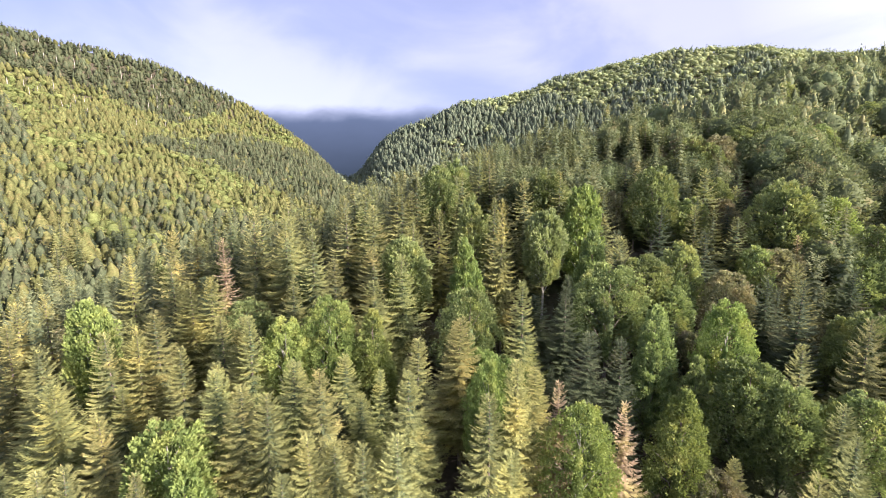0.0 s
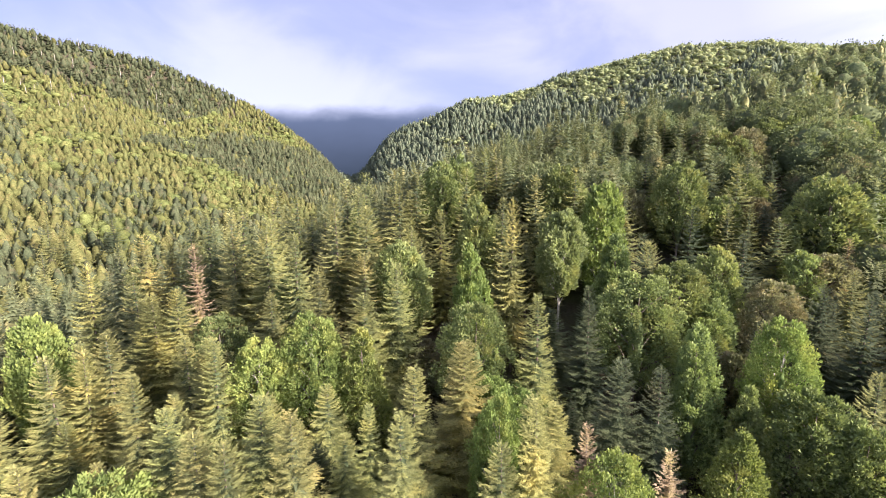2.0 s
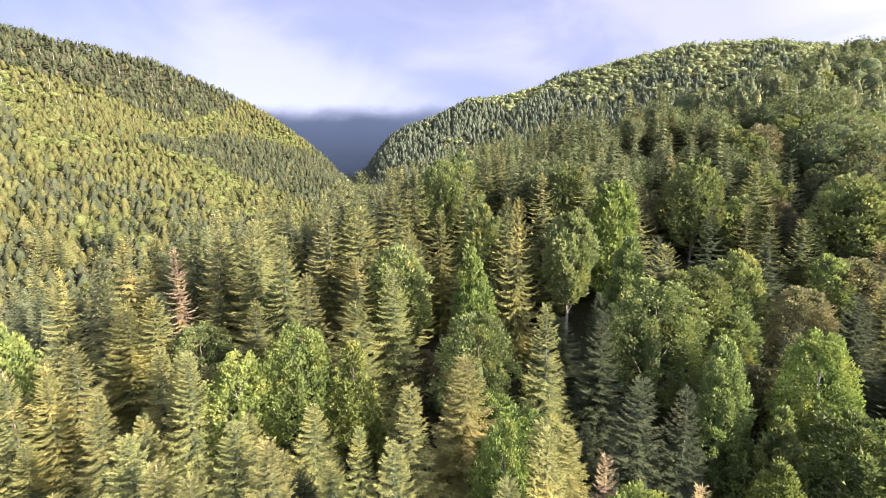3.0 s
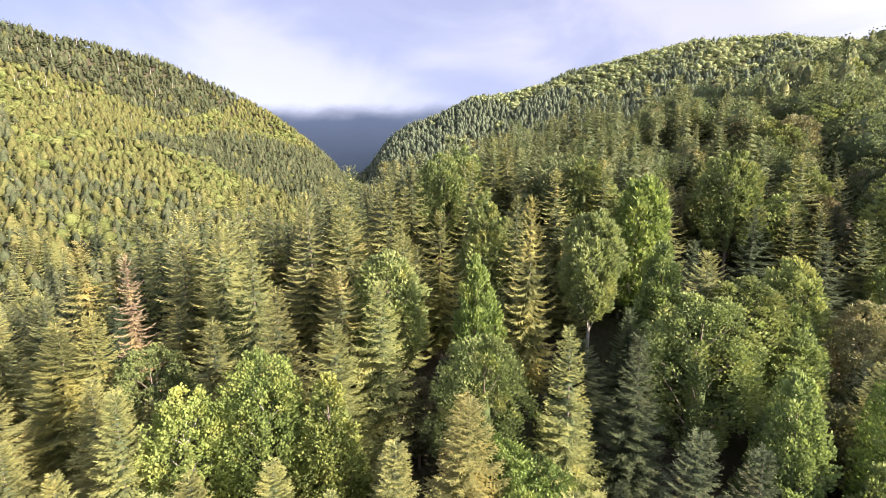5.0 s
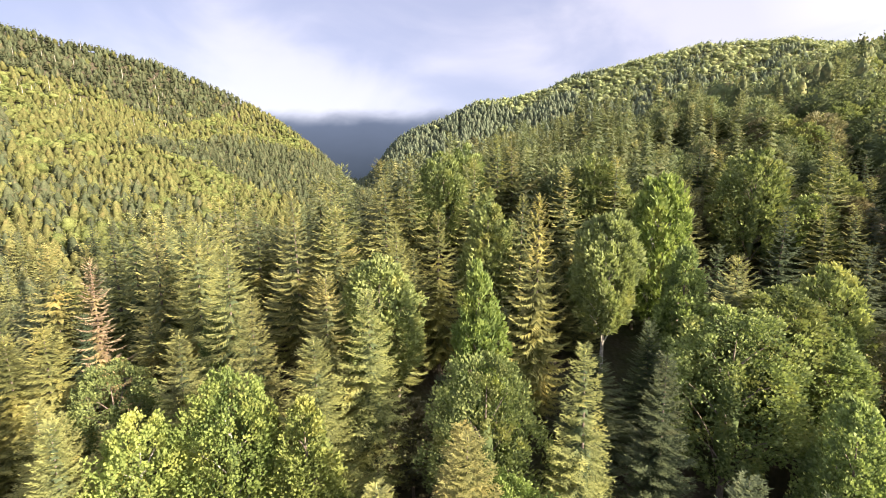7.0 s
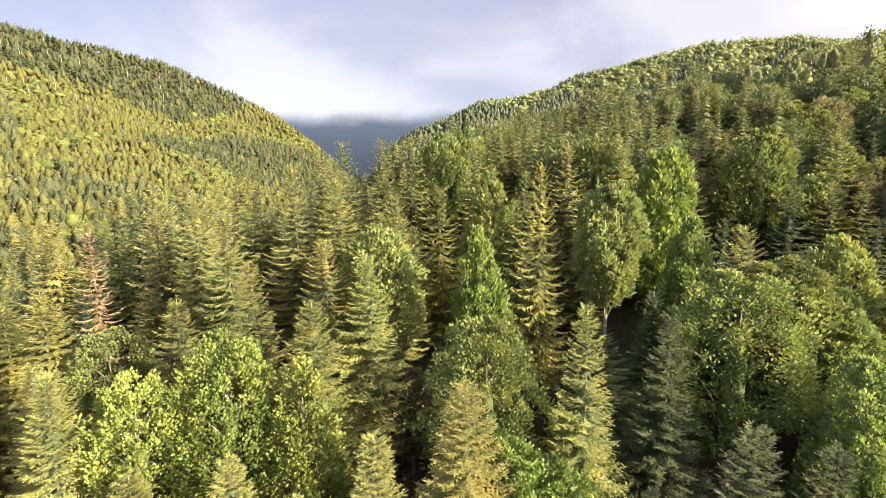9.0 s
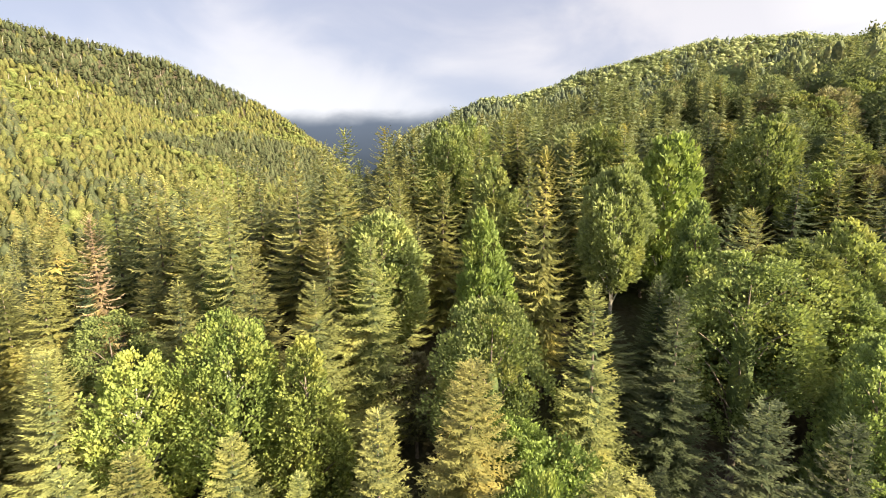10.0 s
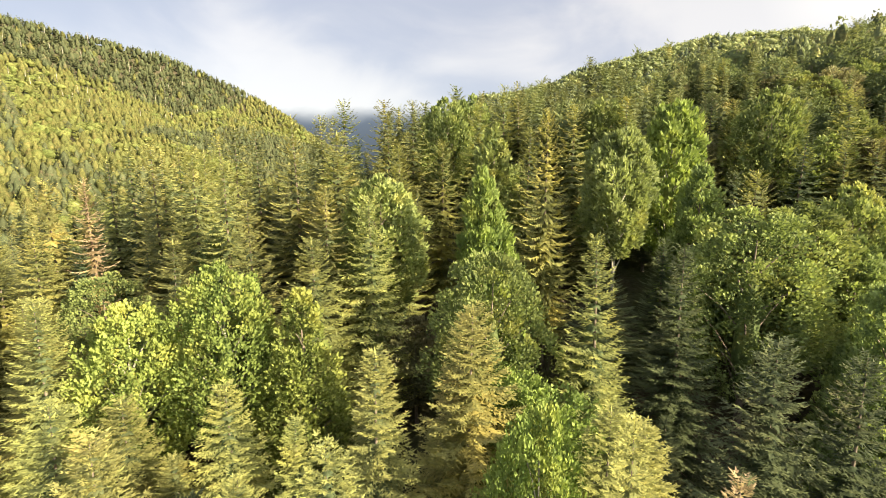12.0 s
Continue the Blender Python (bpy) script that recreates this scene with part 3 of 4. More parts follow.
# ---- the trees that stand out: x, y, height of the tip, breadth ----
GREEN_FIRS = [(-11.8, 30.2, 17.9, 1), (-23.5, 31.7, 17.1, 0.7), (-6.1, 31.8, 19.3, 1), (-31.6, 32.3, 16.7, 1), (-3.5, 32.4, 19.7, 1), (-29.6, 32.5, 17.0, 1), (34.8, 35.5, 17.9, 0.7), (3.9, 36.7, 20.9, 1), (-15.2, 37.0, 20.8, 1), (-17.8, 37.9, 20.9, 1), (-11.0, 38.6, 22.0, 1), (-3.0, 38.7, 22.0, 1), (-20.9, 40.0, 21.5, 1), (-13.7, 40.2, 22.4, 1), (-2.5, 44.4, 23.0, 1), (-6.5, 44.7, 19.4, 0.8), (-23.3, 44.9, 20.1, 1), (37.0, 45.3, 22.0, 1), (-15.4, 45.5, 19.7, 1), (-10.4, 45.9, 20.5, 1)]
GREEN_FIRS_BEHIND = [(-27.7, 46.3, 21.3, 1), (-20.5, 47.0, 24.4, 1), (-43.4, 47.1, 21.0, 1), (-37.1, 48.5, 22.1, 1), (-33.1, 50.8, 23.6, 1), (-25.8, 51.6, 23.0, 1), (9.2, 52.0, 27.0, 1), (-8.3, 54.2, 26.4, 1), (-18.4, 55.6, 26.2, 1), (-13.4, 56.5, 28.7, 1), (-5.2, 57.7, 29.0, 1), (-35.7, 59.3, 27.4, 1), (-9.3, 61.1, 29.5, 1), (-17.5, 61.4, 31.8, 1), (24.4, 62.8, 30.6, 1), (-22.4, 65.8, 33.0, 1), (-4.4, 66.8, 33.0, 1), (-22.9, 68.3, 32.7, 1), (-28.3, 68.7, 33.7, 1), (-10.4, 69.0, 34.3, 1), (-14.5, 69.0, 35.8, 1)]
GREEN_FIRS_ABOVE = [(-29.3, 72.0, 33.2, 1), (-33.9, 73.7, 33.2, 1), (8.2, 74.1, 34.9, 1), (-37.3, 74.6, 32.4, 1), (-12.5, 75.3, 36.3, 1), (-29.7, 75.6, 34.6, 1), (-6.8, 76.5, 37.1, 1), (42.0, 77.1, 33.6, 1), (26.8, 77.7, 36.5, 1), (-12.0, 78.0, 38.4, 1), (-23.0, 79.6, 35.9, 1), (13.9, 79.7, 38.0, 1), (-15.5, 81.1, 37.2, 1), (-8.1, 82.3, 39.0, 1), (20.6, 82.3, 39.1, 1), (-4.6, 82.4, 38.9, 1), (46.4, 83.0, 39.6, 1), (3.5, 83.8, 39.2, 1), (-54.6, 84.0, 26.8, 1), (-27.6, 84.7, 36.5, 1), (53.3, 85.0, 36.5, 1), (41.1, 85.6, 36.9, 1)]
GREEN_FIRS_FAR = [(36.0, 86.9, 38.0, 1), (38.3, 92.4, 40.1, 1), (7.2, 94.3, 42.6, 1), (9.3, 94.9, 43.1, 1), (52.8, 114.4, 49.2, 1), (51.2, 120.8, 51.7, 1), (-128.5, 152.0, 14.0, 1), (-144.2, 173.2, 21.5, 1), (-138.6, 173.5, 20.5, 1)]
# firs that stand in shade, drawn with the darkened needles
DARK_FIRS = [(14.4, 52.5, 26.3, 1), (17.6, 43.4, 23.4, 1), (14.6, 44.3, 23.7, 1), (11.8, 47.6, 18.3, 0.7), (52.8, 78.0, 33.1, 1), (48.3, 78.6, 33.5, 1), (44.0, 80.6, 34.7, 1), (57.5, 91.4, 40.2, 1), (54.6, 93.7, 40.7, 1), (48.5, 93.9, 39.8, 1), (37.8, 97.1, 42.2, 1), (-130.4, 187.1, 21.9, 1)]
YELLOWED_FIRS = [(28.5, 31.6, 17.0, 1), (5.1, 31.7, 18.9, 1), (-10.5, 33.1, 19.4, 1), (-30.0, 37.3, 18.6, 1), (6.6, 38.2, 23.3, 0.6), (7.0, 41.3, 22.0, 1), (-37.8, 41.8, 19.4, 1), (9.3, 44.0, 20.0, 1), (1.8, 46.2, 24.5, 1), (-33.7, 48.6, 22.7, 1), (-21.9, 48.8, 23.7, 1), (1.6, 49.7, 23.1, 1), (-35.5, 50.8, 22.5, 1), (-51.0, 51.6, 21.8, 1), (-31.2, 55.5, 26.0, 1), (-28.9, 56.4, 26.5, 1), (-32.7, 56.8, 25.2, 1), (-51.3, 57.5, 23.7, 1), (-55.7, 58.2, 22.5, 1), (-42.1, 60.8, 28.2, 1), (8.3, 64.0, 35.5, 0.68), (-0.6, 70.0, 33.6, 1)]
YELLOWED_FIRS_BEHIND = [(-43.1, 73.1, 29.8, 1), (-40.2, 74.7, 29.6, 1), (-25.4, 76.2, 35.0, 1)]
DEAD_FIRS = [(16.5, 38.5, 19.3, 1), (10.5, 39.3, 20.9, 1), (-30.1, 62.9, 30.4, 1), (53.8, 69.4, 29.8, 1)]
ROUND_CROWNS = [(-1.0, 89.4, 40.1, 0.9), (33.6, 41.9, 19.3, 0.9), (31.7, 44.5, 20.5, 1.05), (-25.1, 57.2, 23.5, 1), (3.2, 53.3, 25.8, 1), (20.9, 56.6, 28.4, 1.25), (29.3, 58.4, 25.0, 1), (27.7, 62.2, 28.4, 1.4), (-5.6, 63.8, 30.7, 1), (60.5, 65.5, 27.7, 1), (67.5, 71.0, 31.1, 1), (55.9, 76.0, 37.9, 1.2), (43.7, 82.8, 34.6, 1), (37.9, 83.4, 40.0, 1), (18.9, 86.2, 39.5, 1), (41.0, 93.4, 39.6, 1), (2.2, 95.0, 41.5, 1), (59.1, 105.5, 45.3, 1), (57.7, 109.6, 46.9, 1), (75.1, 112.1, 50.0, 1), (70.3, 113.2, 49.4, 1), (89.2, 113.6, 50.0, 1), (123.9, 140.1, 58.7, 1), (113.8, 161.6, 67.9, 1)]
BIRCHES = [(14.5, 65.7, 34.2, 1)]
SPIRE_CROWNS = [(23.4, 48.8, 25.3, 1), (24.6, 51.1, 24.5, 1), (46.9, 52.4, 22.7, 1), (21.4, 65.1, 31.2, 1), (4.8, 76.5, 35.3, 1)]
BRIGHT_CROWNS = [(4.4, 42.0, 21.7, 0.62), (-23.9, 36.6, 18.3, 1), (12.3, 38.2, 19.3, 1), (6.0, 46.7, 20.0, 1), (31.4, 49.1, 25.6, 1), (4.1, 49.2, 20.1, 1), (-17.7, 49.4, 23.5, 1), (-13.1, 51.5, 25.3, 1), (-43.2, 54.2, 24.2, 1), (21.4, 71.7, 37.0, 1), (66.7, 79.1, 34.9, 1)]
DULL_CROWNS = [(38.6, 61.2, 26.2, 1), (50.7, 68.9, 27.9, 1.1), (50.3, 84.3, 34.4, 1), (62.0, 106.9, 47.1, 1), (57.0, 112.6, 47.0, 1)]
BRIGHT_SPIRES = [(-20.5, 32.9, 17.6, 1), (22.7, 40.7, 19.5, 1), (-8.1, 50.7, 24.3, 1), (3.0, 58.7, 31.0, 1)]

# ---- the near stand, tree by tree ----
FIR_LABEL = "tall green fir with drooping layered branches on the slope"
KINDS = {}


def kind_of(key, detail, variant):
    """The first tree of a kind is built once; the others are copies of it."""
    k = (key, detail, variant)
    if k in KINDS:
        return KINDS[k]
    seed = 100 * ("FBGDROSTUL".index(key) + 1) + 10 * variant + detail
    v = 1 + 0.12 * (variant - 1)
    if key in "FBG":
        dims = {3: dict(gap=0.72, per=9, pairs=8, wide=1.0, tufts=2), 2: dict(gap=0.70, per=10, pairs=13, wide=1.1), 1: dict(gap=0.78, per=8, pairs=6, wide=1.35)}[detail]
        look_of = {"F": (M_FIR, FIR_LABEL, 0.0), "B": (M_FIR_SHADED, "dark blue-green fir with shade put into its colour", 0.0),
                   "G": (M_FIR_GOLD, "yellowing fir with thinning golden needles", 0.06)}[key]
        ob = make_fir(seed, 20.0, 3.45 * v, mat=look_of[0], label=look_of[1], thin=look_of[2], bare=(0.10, 0.2, 0.14)[variant],
                      sticks=(0, 5, 9, 14)[detail], **dims)
        size = 20.0
    elif key == "D":
        ob = make_fir(seed, 20.0, 2.3, 0.5, 7, 9, mat=M_FIR_DEAD, thin=0.35, bare=0.15, sticks=26, stem=M_TWIG, name="dead_fir_tree",
                      label="dying fir with rust-brown needles and bare pale branches")
        size = 20.0
    else:
        shape = {"R": "round", "O": "oval", "S": "spire", "T": "round", "U": "round", "L": "spire"}[key]
        mat = {"R": M_LEAF, "O": M_BIRCH_LEAF, "S": M_LEAF, "T": M_LEAF_BRIGHT, "U": M_LEAF_DULL, "L": M_LEAF_BRIGHT}[key]
        label = {"R": "round-crowned green broadleaf tree among firs", "O": "slender birch with pale trunk and oval green crown",
                 "S": "narrow conical green broadleaf tree among firs", "T": "bright green leafy broadleaf tree among firs",
                 "U": "dull olive-brown broadleaf tree with dense crown", "L": "light yellow-green upright leafy tree among firs"}[key]
        R = {"R": 3.7, "O": 3.0, "S": 3.2, "T": 3.1, "U": 3.6, "L": 3.1}[key] * v
        clumps, per, leaf = {3: (230, 70, 0.235), 2: (200, 70, 0.27), 1: (150, 44, 0.40)}[detail]
        ob = make_broadleaf(seed, 18.0, R, shape, clumps, per, leaf, 1.1 if key in "TLS" else 0.55, mat,
                            M_BARK_PALE if key in "OT" else M_BARK, label, "birch_tree" if key == "O" else "broadleaf_tree", 1.9 if key in "TLS" else 1.15)
        size = 18.0
    KINDS[k] = [ob, size, False]
    return KINDS[k]


def plant(key, x, y, tip, breadth=1.0, rng=random, finest=3):
    z = float(land(x, y))
    height = min(max(tip - z, 7.0), 27.0)
    far = y + 0.15 * abs(x)
    near = 37 < y < 58 and abs(x) < y - 16
    detail = min(finest, 3 if near else 2 if far < 72 else 1)
    entry = kind_of(key, detail, int(rng.random() * 3) if key in "FBG" else int(rng.random() * 2))
    ob, size, used = entry[:3]
    s = height / size
    w = breadth * (0.55 + 0.45 * s) * rng.uniform(0.92, 1.1)
    m = pose(x, y, z, rng.uniform(-0.4, 0.4), rng.uniform(-0.4, 0.4), rng.uniform(0, 360)) @ Matrix.Diagonal((w, w, s, 1))
    if not used:
        ob.matrix_basis = m
        entry[2] = True
        entry.append(Matrix.Diagonal((w, w, s, 1)).inverted())
    else:
        copy_thing(ob, m @ entry[3])
    TAKEN.append((x, y, 1.5 if key in "FBGD" else 2.4 * breadth))


TAKEN = []
TREES = [("F", GREEN_FIRS), ("F", GREEN_FIRS_BEHIND), ("F", GREEN_FIRS_ABOVE), ("F", GREEN_FIRS_FAR), ("B", DARK_FIRS), ("G", YELLOWED_FIRS),
         ("G", YELLOWED_FIRS_BEHIND), ("D", DEAD_FIRS), ("R", ROUND_CROWNS), ("O", BIRCHES), ("S", SPIRE_CROWNS),
         ("T", BRIGHT_CROWNS), ("U", DULL_CROWNS), ("L", BRIGHT_SPIRES)]
pick = random.Random(7)
for key, rows in TREES:
    for x, y, tip, breadth in rows:
        plant(key, x, y, tip, breadth, pick)


def is_free(x, y, room):
    return all((x - a) ** 2 + (y - b) ** 2 > (room + c) ** 2 for a, b, c in TAKEN)


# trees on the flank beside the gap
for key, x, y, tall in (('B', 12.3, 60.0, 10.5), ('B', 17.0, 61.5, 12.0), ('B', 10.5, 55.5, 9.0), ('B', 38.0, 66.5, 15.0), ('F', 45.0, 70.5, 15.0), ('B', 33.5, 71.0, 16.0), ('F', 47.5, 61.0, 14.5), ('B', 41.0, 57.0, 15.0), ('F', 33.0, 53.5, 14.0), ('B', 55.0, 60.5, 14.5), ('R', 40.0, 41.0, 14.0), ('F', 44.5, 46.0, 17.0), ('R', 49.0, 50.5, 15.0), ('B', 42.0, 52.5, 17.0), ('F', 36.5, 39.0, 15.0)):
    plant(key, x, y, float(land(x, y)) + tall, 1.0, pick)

# lesser trees between them
left_over = 0
for k in range(2600):
    y = 30 + 62 * pick.random()
    x = (pick.random() * 2 - 1) * (y * 1.0 + 4)
    if (y > 62 and abs(x) > 62) or (10 < x < 24 and y < 46) or (2 < x < 15 and 42 < y < 62):
        continue
    if is_free(x, y, 0.7) and left_over < 90:
        left_over += 1
        r = pick.random()
        leafy = (0.22 + 0.25 * (x > 12)) * (y > 53 or x > 12)
        # on the right more firs take the darkened, shade-coloured copy
        key = "F" if r > leafy + (0.45 if x > 25 else 0.15) else ("B" if r > leafy else pick.choice("RSU"))
        plant(key, x, y, float(land(x, y)) + pick.uniform(8, 14.5), 0.85, pick, 2 if y < 50 else 1)


# the stand goes on down the flank beside and behind the flight, unseen and added to cast shade
flank = 0
for k in range(900):
    x, y = pick.uniform(24, 78), pick.uniform(-20, 52)
    if x > 1.0 * y + 5 and flank < 28 and is_free(x, y, 1.6):
        flank += 1
        plant(pick.choice("FFBFF"), x, y, float(land(x, y)) + pick.uniform(9, 13), 1.0, pick, 1)


# ---- the woods beyond ----
def small_fir(rng, levels, points, R=0.19, H=1.0):
    tiers = []
    for i in range(levels):
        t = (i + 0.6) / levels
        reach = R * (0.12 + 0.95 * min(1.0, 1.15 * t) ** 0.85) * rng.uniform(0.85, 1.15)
        # upper tiers paler, lower ones darker: light on the crown put into its tone
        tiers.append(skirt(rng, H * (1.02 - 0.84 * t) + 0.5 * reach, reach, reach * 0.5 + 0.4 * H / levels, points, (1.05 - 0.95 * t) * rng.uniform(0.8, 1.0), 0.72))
    tiers.append(blades(np.array([[0, 0, H * 0.9]]), np.array([[0, 0, 1.0]]), np.array([H * 0.12]), np.array([H * 0.03]), np.array([[1.0, 0.3, 0]]), np.ones(1)))
    return merged(tiers)


def small_leafy(rng, clumps, per, leaf, R=0.27, rings=6, around=8, core=0.62, rough=0.0):
    shape = "round" if rng.random() < 0.7 else "oval"
    v, f, h = leafy_crown(rng, 18.0, 18.0 * R, shape, clumps, per, leaf, 0.5, rings, around, core, rough, 1.9, 1.0, 1.05, 0.32)[0]
    return v / 18.0, f, h


def wood(name, label, protos, spots, mat, seed):
    """Many small trees in one mesh. spots: x, y, z, height, breadth."""
    rng = np.random.default_rng(seed)
    V, Q, T, Fr, n = [], [], [], [], 0
    for (x, y, z, h, w) in spots:
        v, q, f = protos[rng.integers(len(protos))]
        a = rng.uniform(0, 6.283)
        c, s = math.cos(a), math.sin(a)
        p = np.stack([(v[:, 0] * c - v[:, 1] * s) * h * w + x, (v[:, 0] * s + v[:, 1] * c) * h * w + y, v[:, 2] * h + z], 1)
        V.append(p)
        Q.append(q + n)
        T.append(np.full(len(p), rng.random()))
        Fr.append(f)
        n += len(p)
    if V:
        me = mesh_of(name, np.concatenate(V), np.concatenate(Q), mat, np.concatenate(T), np.concatenate(Fr))
        tagged(new(name, me), label, "forest", kind="stuff")


def scatter(rng, x0, x1, y0, y1, step, keep):
    out = []
    xs, ys = np.meshgrid(np.arange(x0, x1, step), np.arange(y0, y1, step))
    xs = xs + rng.uniform(-0.48, 0.48, xs.shape) * step
    ys = ys + rng.uniform(-0.48, 0.48, ys.shape) * step
    xs, ys = xs.ravel(), ys.ravel()
    ok = keep(xs, ys)
    return xs[ok], ys[ok], land(xs[ok], ys[ok])


def clump(x, y, seed):
    return 0.5 + 0.5 * swell(x, y, 23, seed) + 0.25 * swell(x, y, 9, seed + 3)


wrng = np.random.default_rng(5)
def frond_fir(rng, gap, per, pairs, wide):
    v, f, h = fir_crown(rng, 17.0, 3.0, gap, per, pairs, 0.1, 0.0, wide, 0, 0.72)
    return v / 17.0, f, h


def soft_fir(rng, rings, around, sprays=14, size=1.5, R=0.24, rough=0.10, young_lit=1.0):
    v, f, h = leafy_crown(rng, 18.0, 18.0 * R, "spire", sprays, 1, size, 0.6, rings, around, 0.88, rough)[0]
    # tone rises with height, as light on the crown would make it
    return v / 18.0, f, np.clip(young_lit * (h + 0.5 * (v[:, 2] / 18.0 - 0.35)), 0, 1)


FIRS_MID = [frond_fir(wrng, 1.0, 8, 3, 1.5) for _ in range(7)]
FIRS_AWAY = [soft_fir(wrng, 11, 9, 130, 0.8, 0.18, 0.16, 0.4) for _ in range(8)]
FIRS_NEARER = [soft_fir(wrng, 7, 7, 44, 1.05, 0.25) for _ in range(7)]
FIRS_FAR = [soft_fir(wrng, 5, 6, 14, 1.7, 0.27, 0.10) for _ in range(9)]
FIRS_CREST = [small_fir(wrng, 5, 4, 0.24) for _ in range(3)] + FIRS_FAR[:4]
LEAFY_MID = [small_leafy(wrng, 100, 22, 0.45, 0.25, 11, 14, 0.84, 0.03) for _ in range(8)]
LEAFY_AWAY = [small_leafy(wrng, 56, 9, 0.55, 0.25, 9, 12, 0.9, 0.035) for _ in range(8)]
LEAFY_FAR = [small_leafy(wrng, 14, 3, 1.7, 0.34, 5, 6, 0.84, 0.14) for _ in range(8)]


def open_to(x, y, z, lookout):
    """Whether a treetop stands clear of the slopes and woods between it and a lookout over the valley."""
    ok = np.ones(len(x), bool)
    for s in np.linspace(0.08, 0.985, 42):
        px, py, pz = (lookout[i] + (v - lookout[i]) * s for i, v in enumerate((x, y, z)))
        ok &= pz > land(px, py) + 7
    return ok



def grow(name, where, area, step, leafy, firs, leaves, height, keep, seed, needles=M_FAR_FIR, foliage_of=M_FAR_LEAF, shade_share=None, spread=1.0):
    rng = np.random.default_rng(seed)
    x, y, z = scatter(rng, *area, step, keep)
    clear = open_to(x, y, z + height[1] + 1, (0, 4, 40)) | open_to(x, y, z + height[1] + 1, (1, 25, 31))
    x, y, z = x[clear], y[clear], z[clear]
    share = leafy(x, y) if callable(leafy) else leafy
    is_leaf = clump(x, y, seed) * 0.5 + rng.random(len(x)) * 0.5 < share
    h = rng.uniform(height[0], height[1], len(x))
    rows = np.stack([x, y, z - 0.2, h, spread * rng.uniform(0.8, 1.25, len(x))], 1)
    is_leaf, gone = is_leaf & (rng.random(len(x)) < 0.6), is_leaf
    rows, is_leaf = rows[is_leaf | ~gone], is_leaf[is_leaf | ~gone]
    fir_rows = rows[~is_leaf]
    # some firs take the darkened copy, which stands for shade on the slope
    if shade_share is not None:
        dark = rng.random(len(fir_rows)) < shade_share(*fir_rows[:, :3].T)
        wood(name + "_spruces", "dark grey-green fir forest with shade in its colour " + where, FIRS_CREST if firs is FIRS_FAR else firs, fir_rows[dark], M_FAR_SHADED_FIR, seed + 3)
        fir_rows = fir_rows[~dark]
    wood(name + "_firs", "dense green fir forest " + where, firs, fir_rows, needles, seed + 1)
    wood(name + "_broadleaves", "rounded green broadleaf crowns " + where, leaves, rows[is_leaf] * np.array([1, 1, 1, 0.85, 1.12]), foliage_of, seed + 2)


def left_shade(x, y, z):
    """Share of darkened firs, with shade put into colour, on the crest and in the hollow at the head of the valley."""
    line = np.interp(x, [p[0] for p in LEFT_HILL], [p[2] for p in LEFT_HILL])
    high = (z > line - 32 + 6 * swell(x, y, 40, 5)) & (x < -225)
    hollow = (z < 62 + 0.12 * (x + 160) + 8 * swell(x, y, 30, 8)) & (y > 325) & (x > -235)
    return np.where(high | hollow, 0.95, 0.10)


def in_view(x, y, margin=1.03):
    return (np.abs(x) < margin * y + 8)


near_taken = np.array(TAKEN)


def shoulder(x, y):
    d = ridge(x, y, SPUR, 0.43, 8) - land(x, y) > -6
    far = np.array([((near_taken[:, 0] - a) ** 2 + (near_taken[:, 1] - b) ** 2).min() > 9 for a, b in zip(x, y)])
    return in_view(x, y, 1.08) & d & far & ((y > 88) | (np.abs(x) > 50)) & (y > 40)


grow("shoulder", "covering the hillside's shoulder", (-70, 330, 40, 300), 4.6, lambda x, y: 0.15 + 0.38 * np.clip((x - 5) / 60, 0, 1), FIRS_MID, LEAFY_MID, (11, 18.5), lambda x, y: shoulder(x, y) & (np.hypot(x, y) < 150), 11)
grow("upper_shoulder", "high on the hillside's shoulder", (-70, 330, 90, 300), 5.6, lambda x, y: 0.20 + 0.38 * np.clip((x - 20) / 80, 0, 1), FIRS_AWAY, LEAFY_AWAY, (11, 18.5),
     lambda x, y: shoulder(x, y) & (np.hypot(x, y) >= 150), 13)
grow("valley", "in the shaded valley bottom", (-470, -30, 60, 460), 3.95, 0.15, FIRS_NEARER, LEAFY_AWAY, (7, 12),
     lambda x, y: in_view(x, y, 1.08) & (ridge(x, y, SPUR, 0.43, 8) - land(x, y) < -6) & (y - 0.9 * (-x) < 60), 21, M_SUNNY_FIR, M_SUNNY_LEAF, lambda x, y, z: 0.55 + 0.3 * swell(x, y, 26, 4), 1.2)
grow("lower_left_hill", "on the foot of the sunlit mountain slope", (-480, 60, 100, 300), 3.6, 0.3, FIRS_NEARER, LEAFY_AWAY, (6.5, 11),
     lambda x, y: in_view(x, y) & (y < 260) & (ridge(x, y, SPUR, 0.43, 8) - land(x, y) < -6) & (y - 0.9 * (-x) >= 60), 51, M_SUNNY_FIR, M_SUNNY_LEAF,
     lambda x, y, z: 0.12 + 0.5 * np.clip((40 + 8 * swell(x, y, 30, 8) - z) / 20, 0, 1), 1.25)
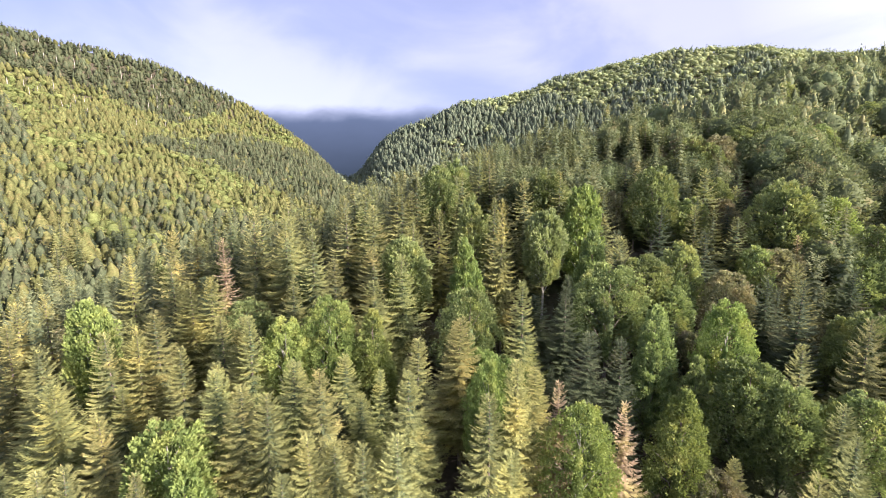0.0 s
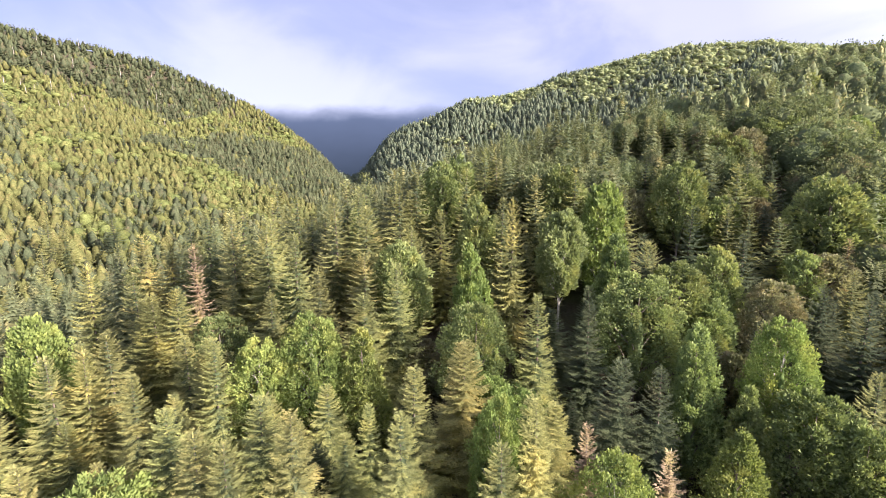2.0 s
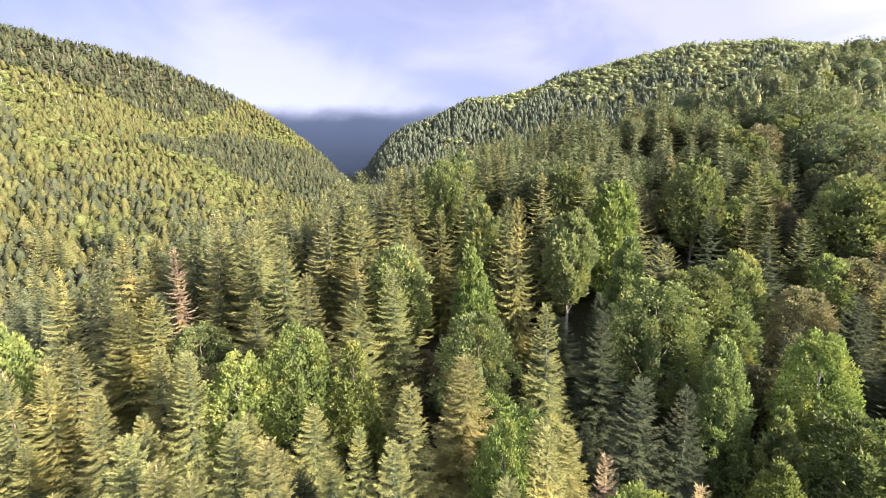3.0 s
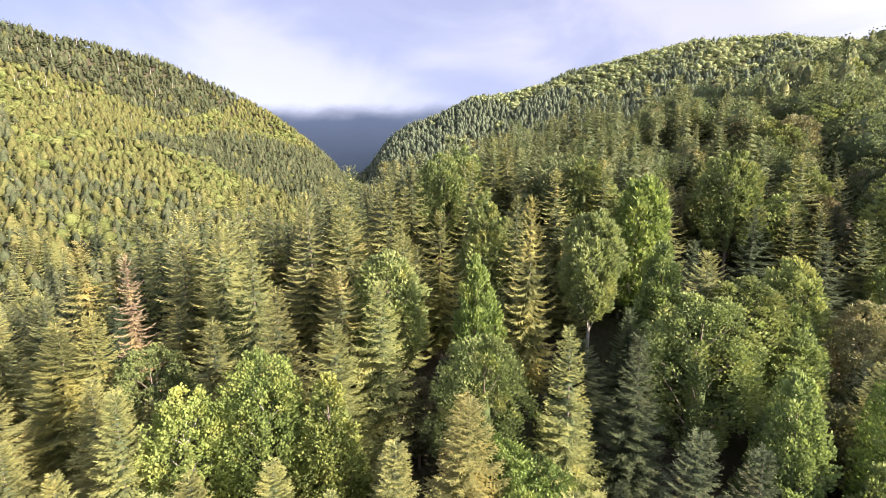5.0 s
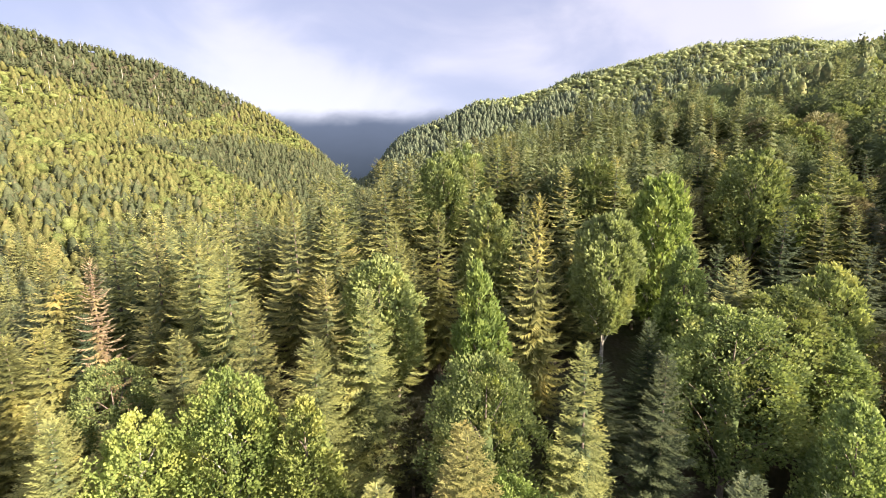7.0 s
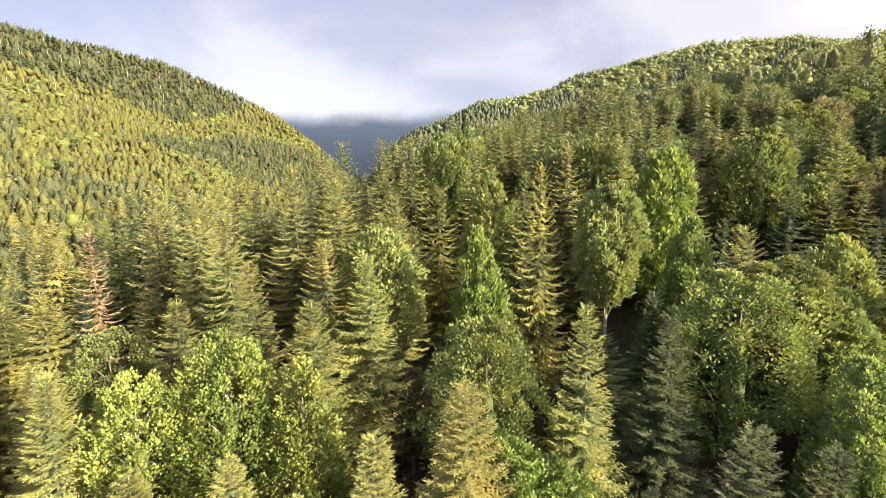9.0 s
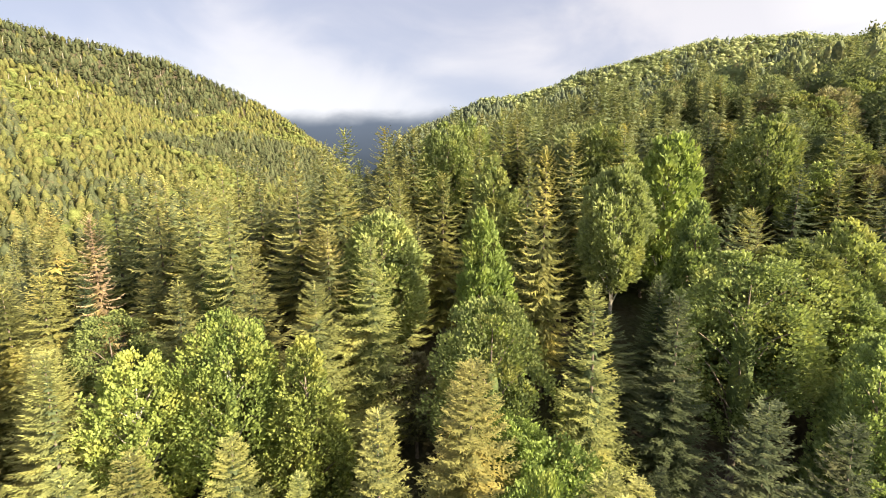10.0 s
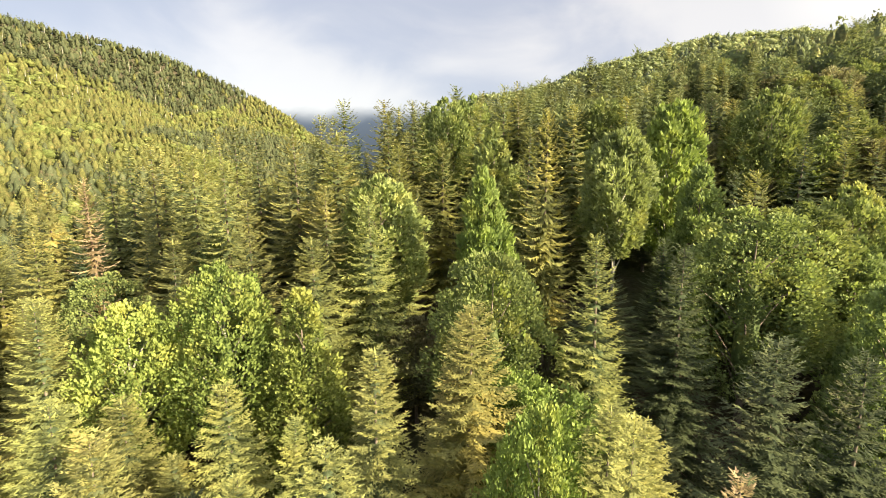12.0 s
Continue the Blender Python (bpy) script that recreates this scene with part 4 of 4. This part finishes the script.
grow("left_hill", "on the sunlit mountain slope", (-480, 60, 130, 580), 3.5, lambda x, y: 0.42 - 0.38 * left_shade(x, y, land(x, y)), FIRS_FAR, LEAFY_FAR, (4.5, 8.5),
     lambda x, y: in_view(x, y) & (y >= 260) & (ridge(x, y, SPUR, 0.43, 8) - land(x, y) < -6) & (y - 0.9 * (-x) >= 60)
     & (ridge(x, y, LEFT_HILL, 0.36, 6, 40.0) > ridge(x, y, RIGHT_HILL, 0.6, 15)) & (x < 0.0 + 0.2 * y), 31, M_SUNNY_FIR, M_SUNNY_LEAF, left_shade, 1.3)
# more pale crowns upslope: lit crest and shaded foot, put into colour
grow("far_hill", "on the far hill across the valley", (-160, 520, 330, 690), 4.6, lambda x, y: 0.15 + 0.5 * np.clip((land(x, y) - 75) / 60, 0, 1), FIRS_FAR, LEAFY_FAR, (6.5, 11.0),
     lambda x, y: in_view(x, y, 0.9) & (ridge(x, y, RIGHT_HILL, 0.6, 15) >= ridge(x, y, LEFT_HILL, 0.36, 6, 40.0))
     & (ridge(x, y, RIGHT_HILL, 0.6, 15) > land(x, y) - 6) & (y > 380 - 0.2 * x), 41, M_HAZY_FIR, M_HAZY_LEAF, None, 1.25)

rng_below = np.random.default_rng(77)
bx, by, bz = scatter(rng_below, -48, 24, -40, 24, 7.5, lambda x, y: (x > -24) | (x < -y - 5))
ok = np.array([all((a - c) ** 2 + (b - d) ** 2 > 16 for c, d, _ in TAKEN) for a, b in zip(bx, by)])
wood("slope_below_firs", "dense green fir forest on the slope below", FIRS_MID, np.stack([bx, by, bz - 0.2, rng_below.uniform(10, 15, len(bx)), np.ones(len(bx))], 1)[ok], M_FAR_FIR, 78)

# dead trunks that stand out of the forest high on the left slope
snags, srng = [], np.random.default_rng(91)
for _ in range(46):
    x, y = srng.uniform(-345, -225), srng.uniform(330, 470)
    z, tall = float(land(x, y)), srng.uniform(6.5, 9.5)
    snags.append(tube([(x, y, z - 0.3), (x + srng.normal(0, 0.1), y, z + 0.6 * tall), (x + srng.normal(0, 0.3), y, z + tall)], (0.24, 0.18, 0.04), 5))
tagged(new("dead_trunks", mesh_of("dead_trunks", *joined(snags), M_BARK_PALE)), "scattered bare pale dead trunks on the mountain slope", "dead trees", kind="stuff")
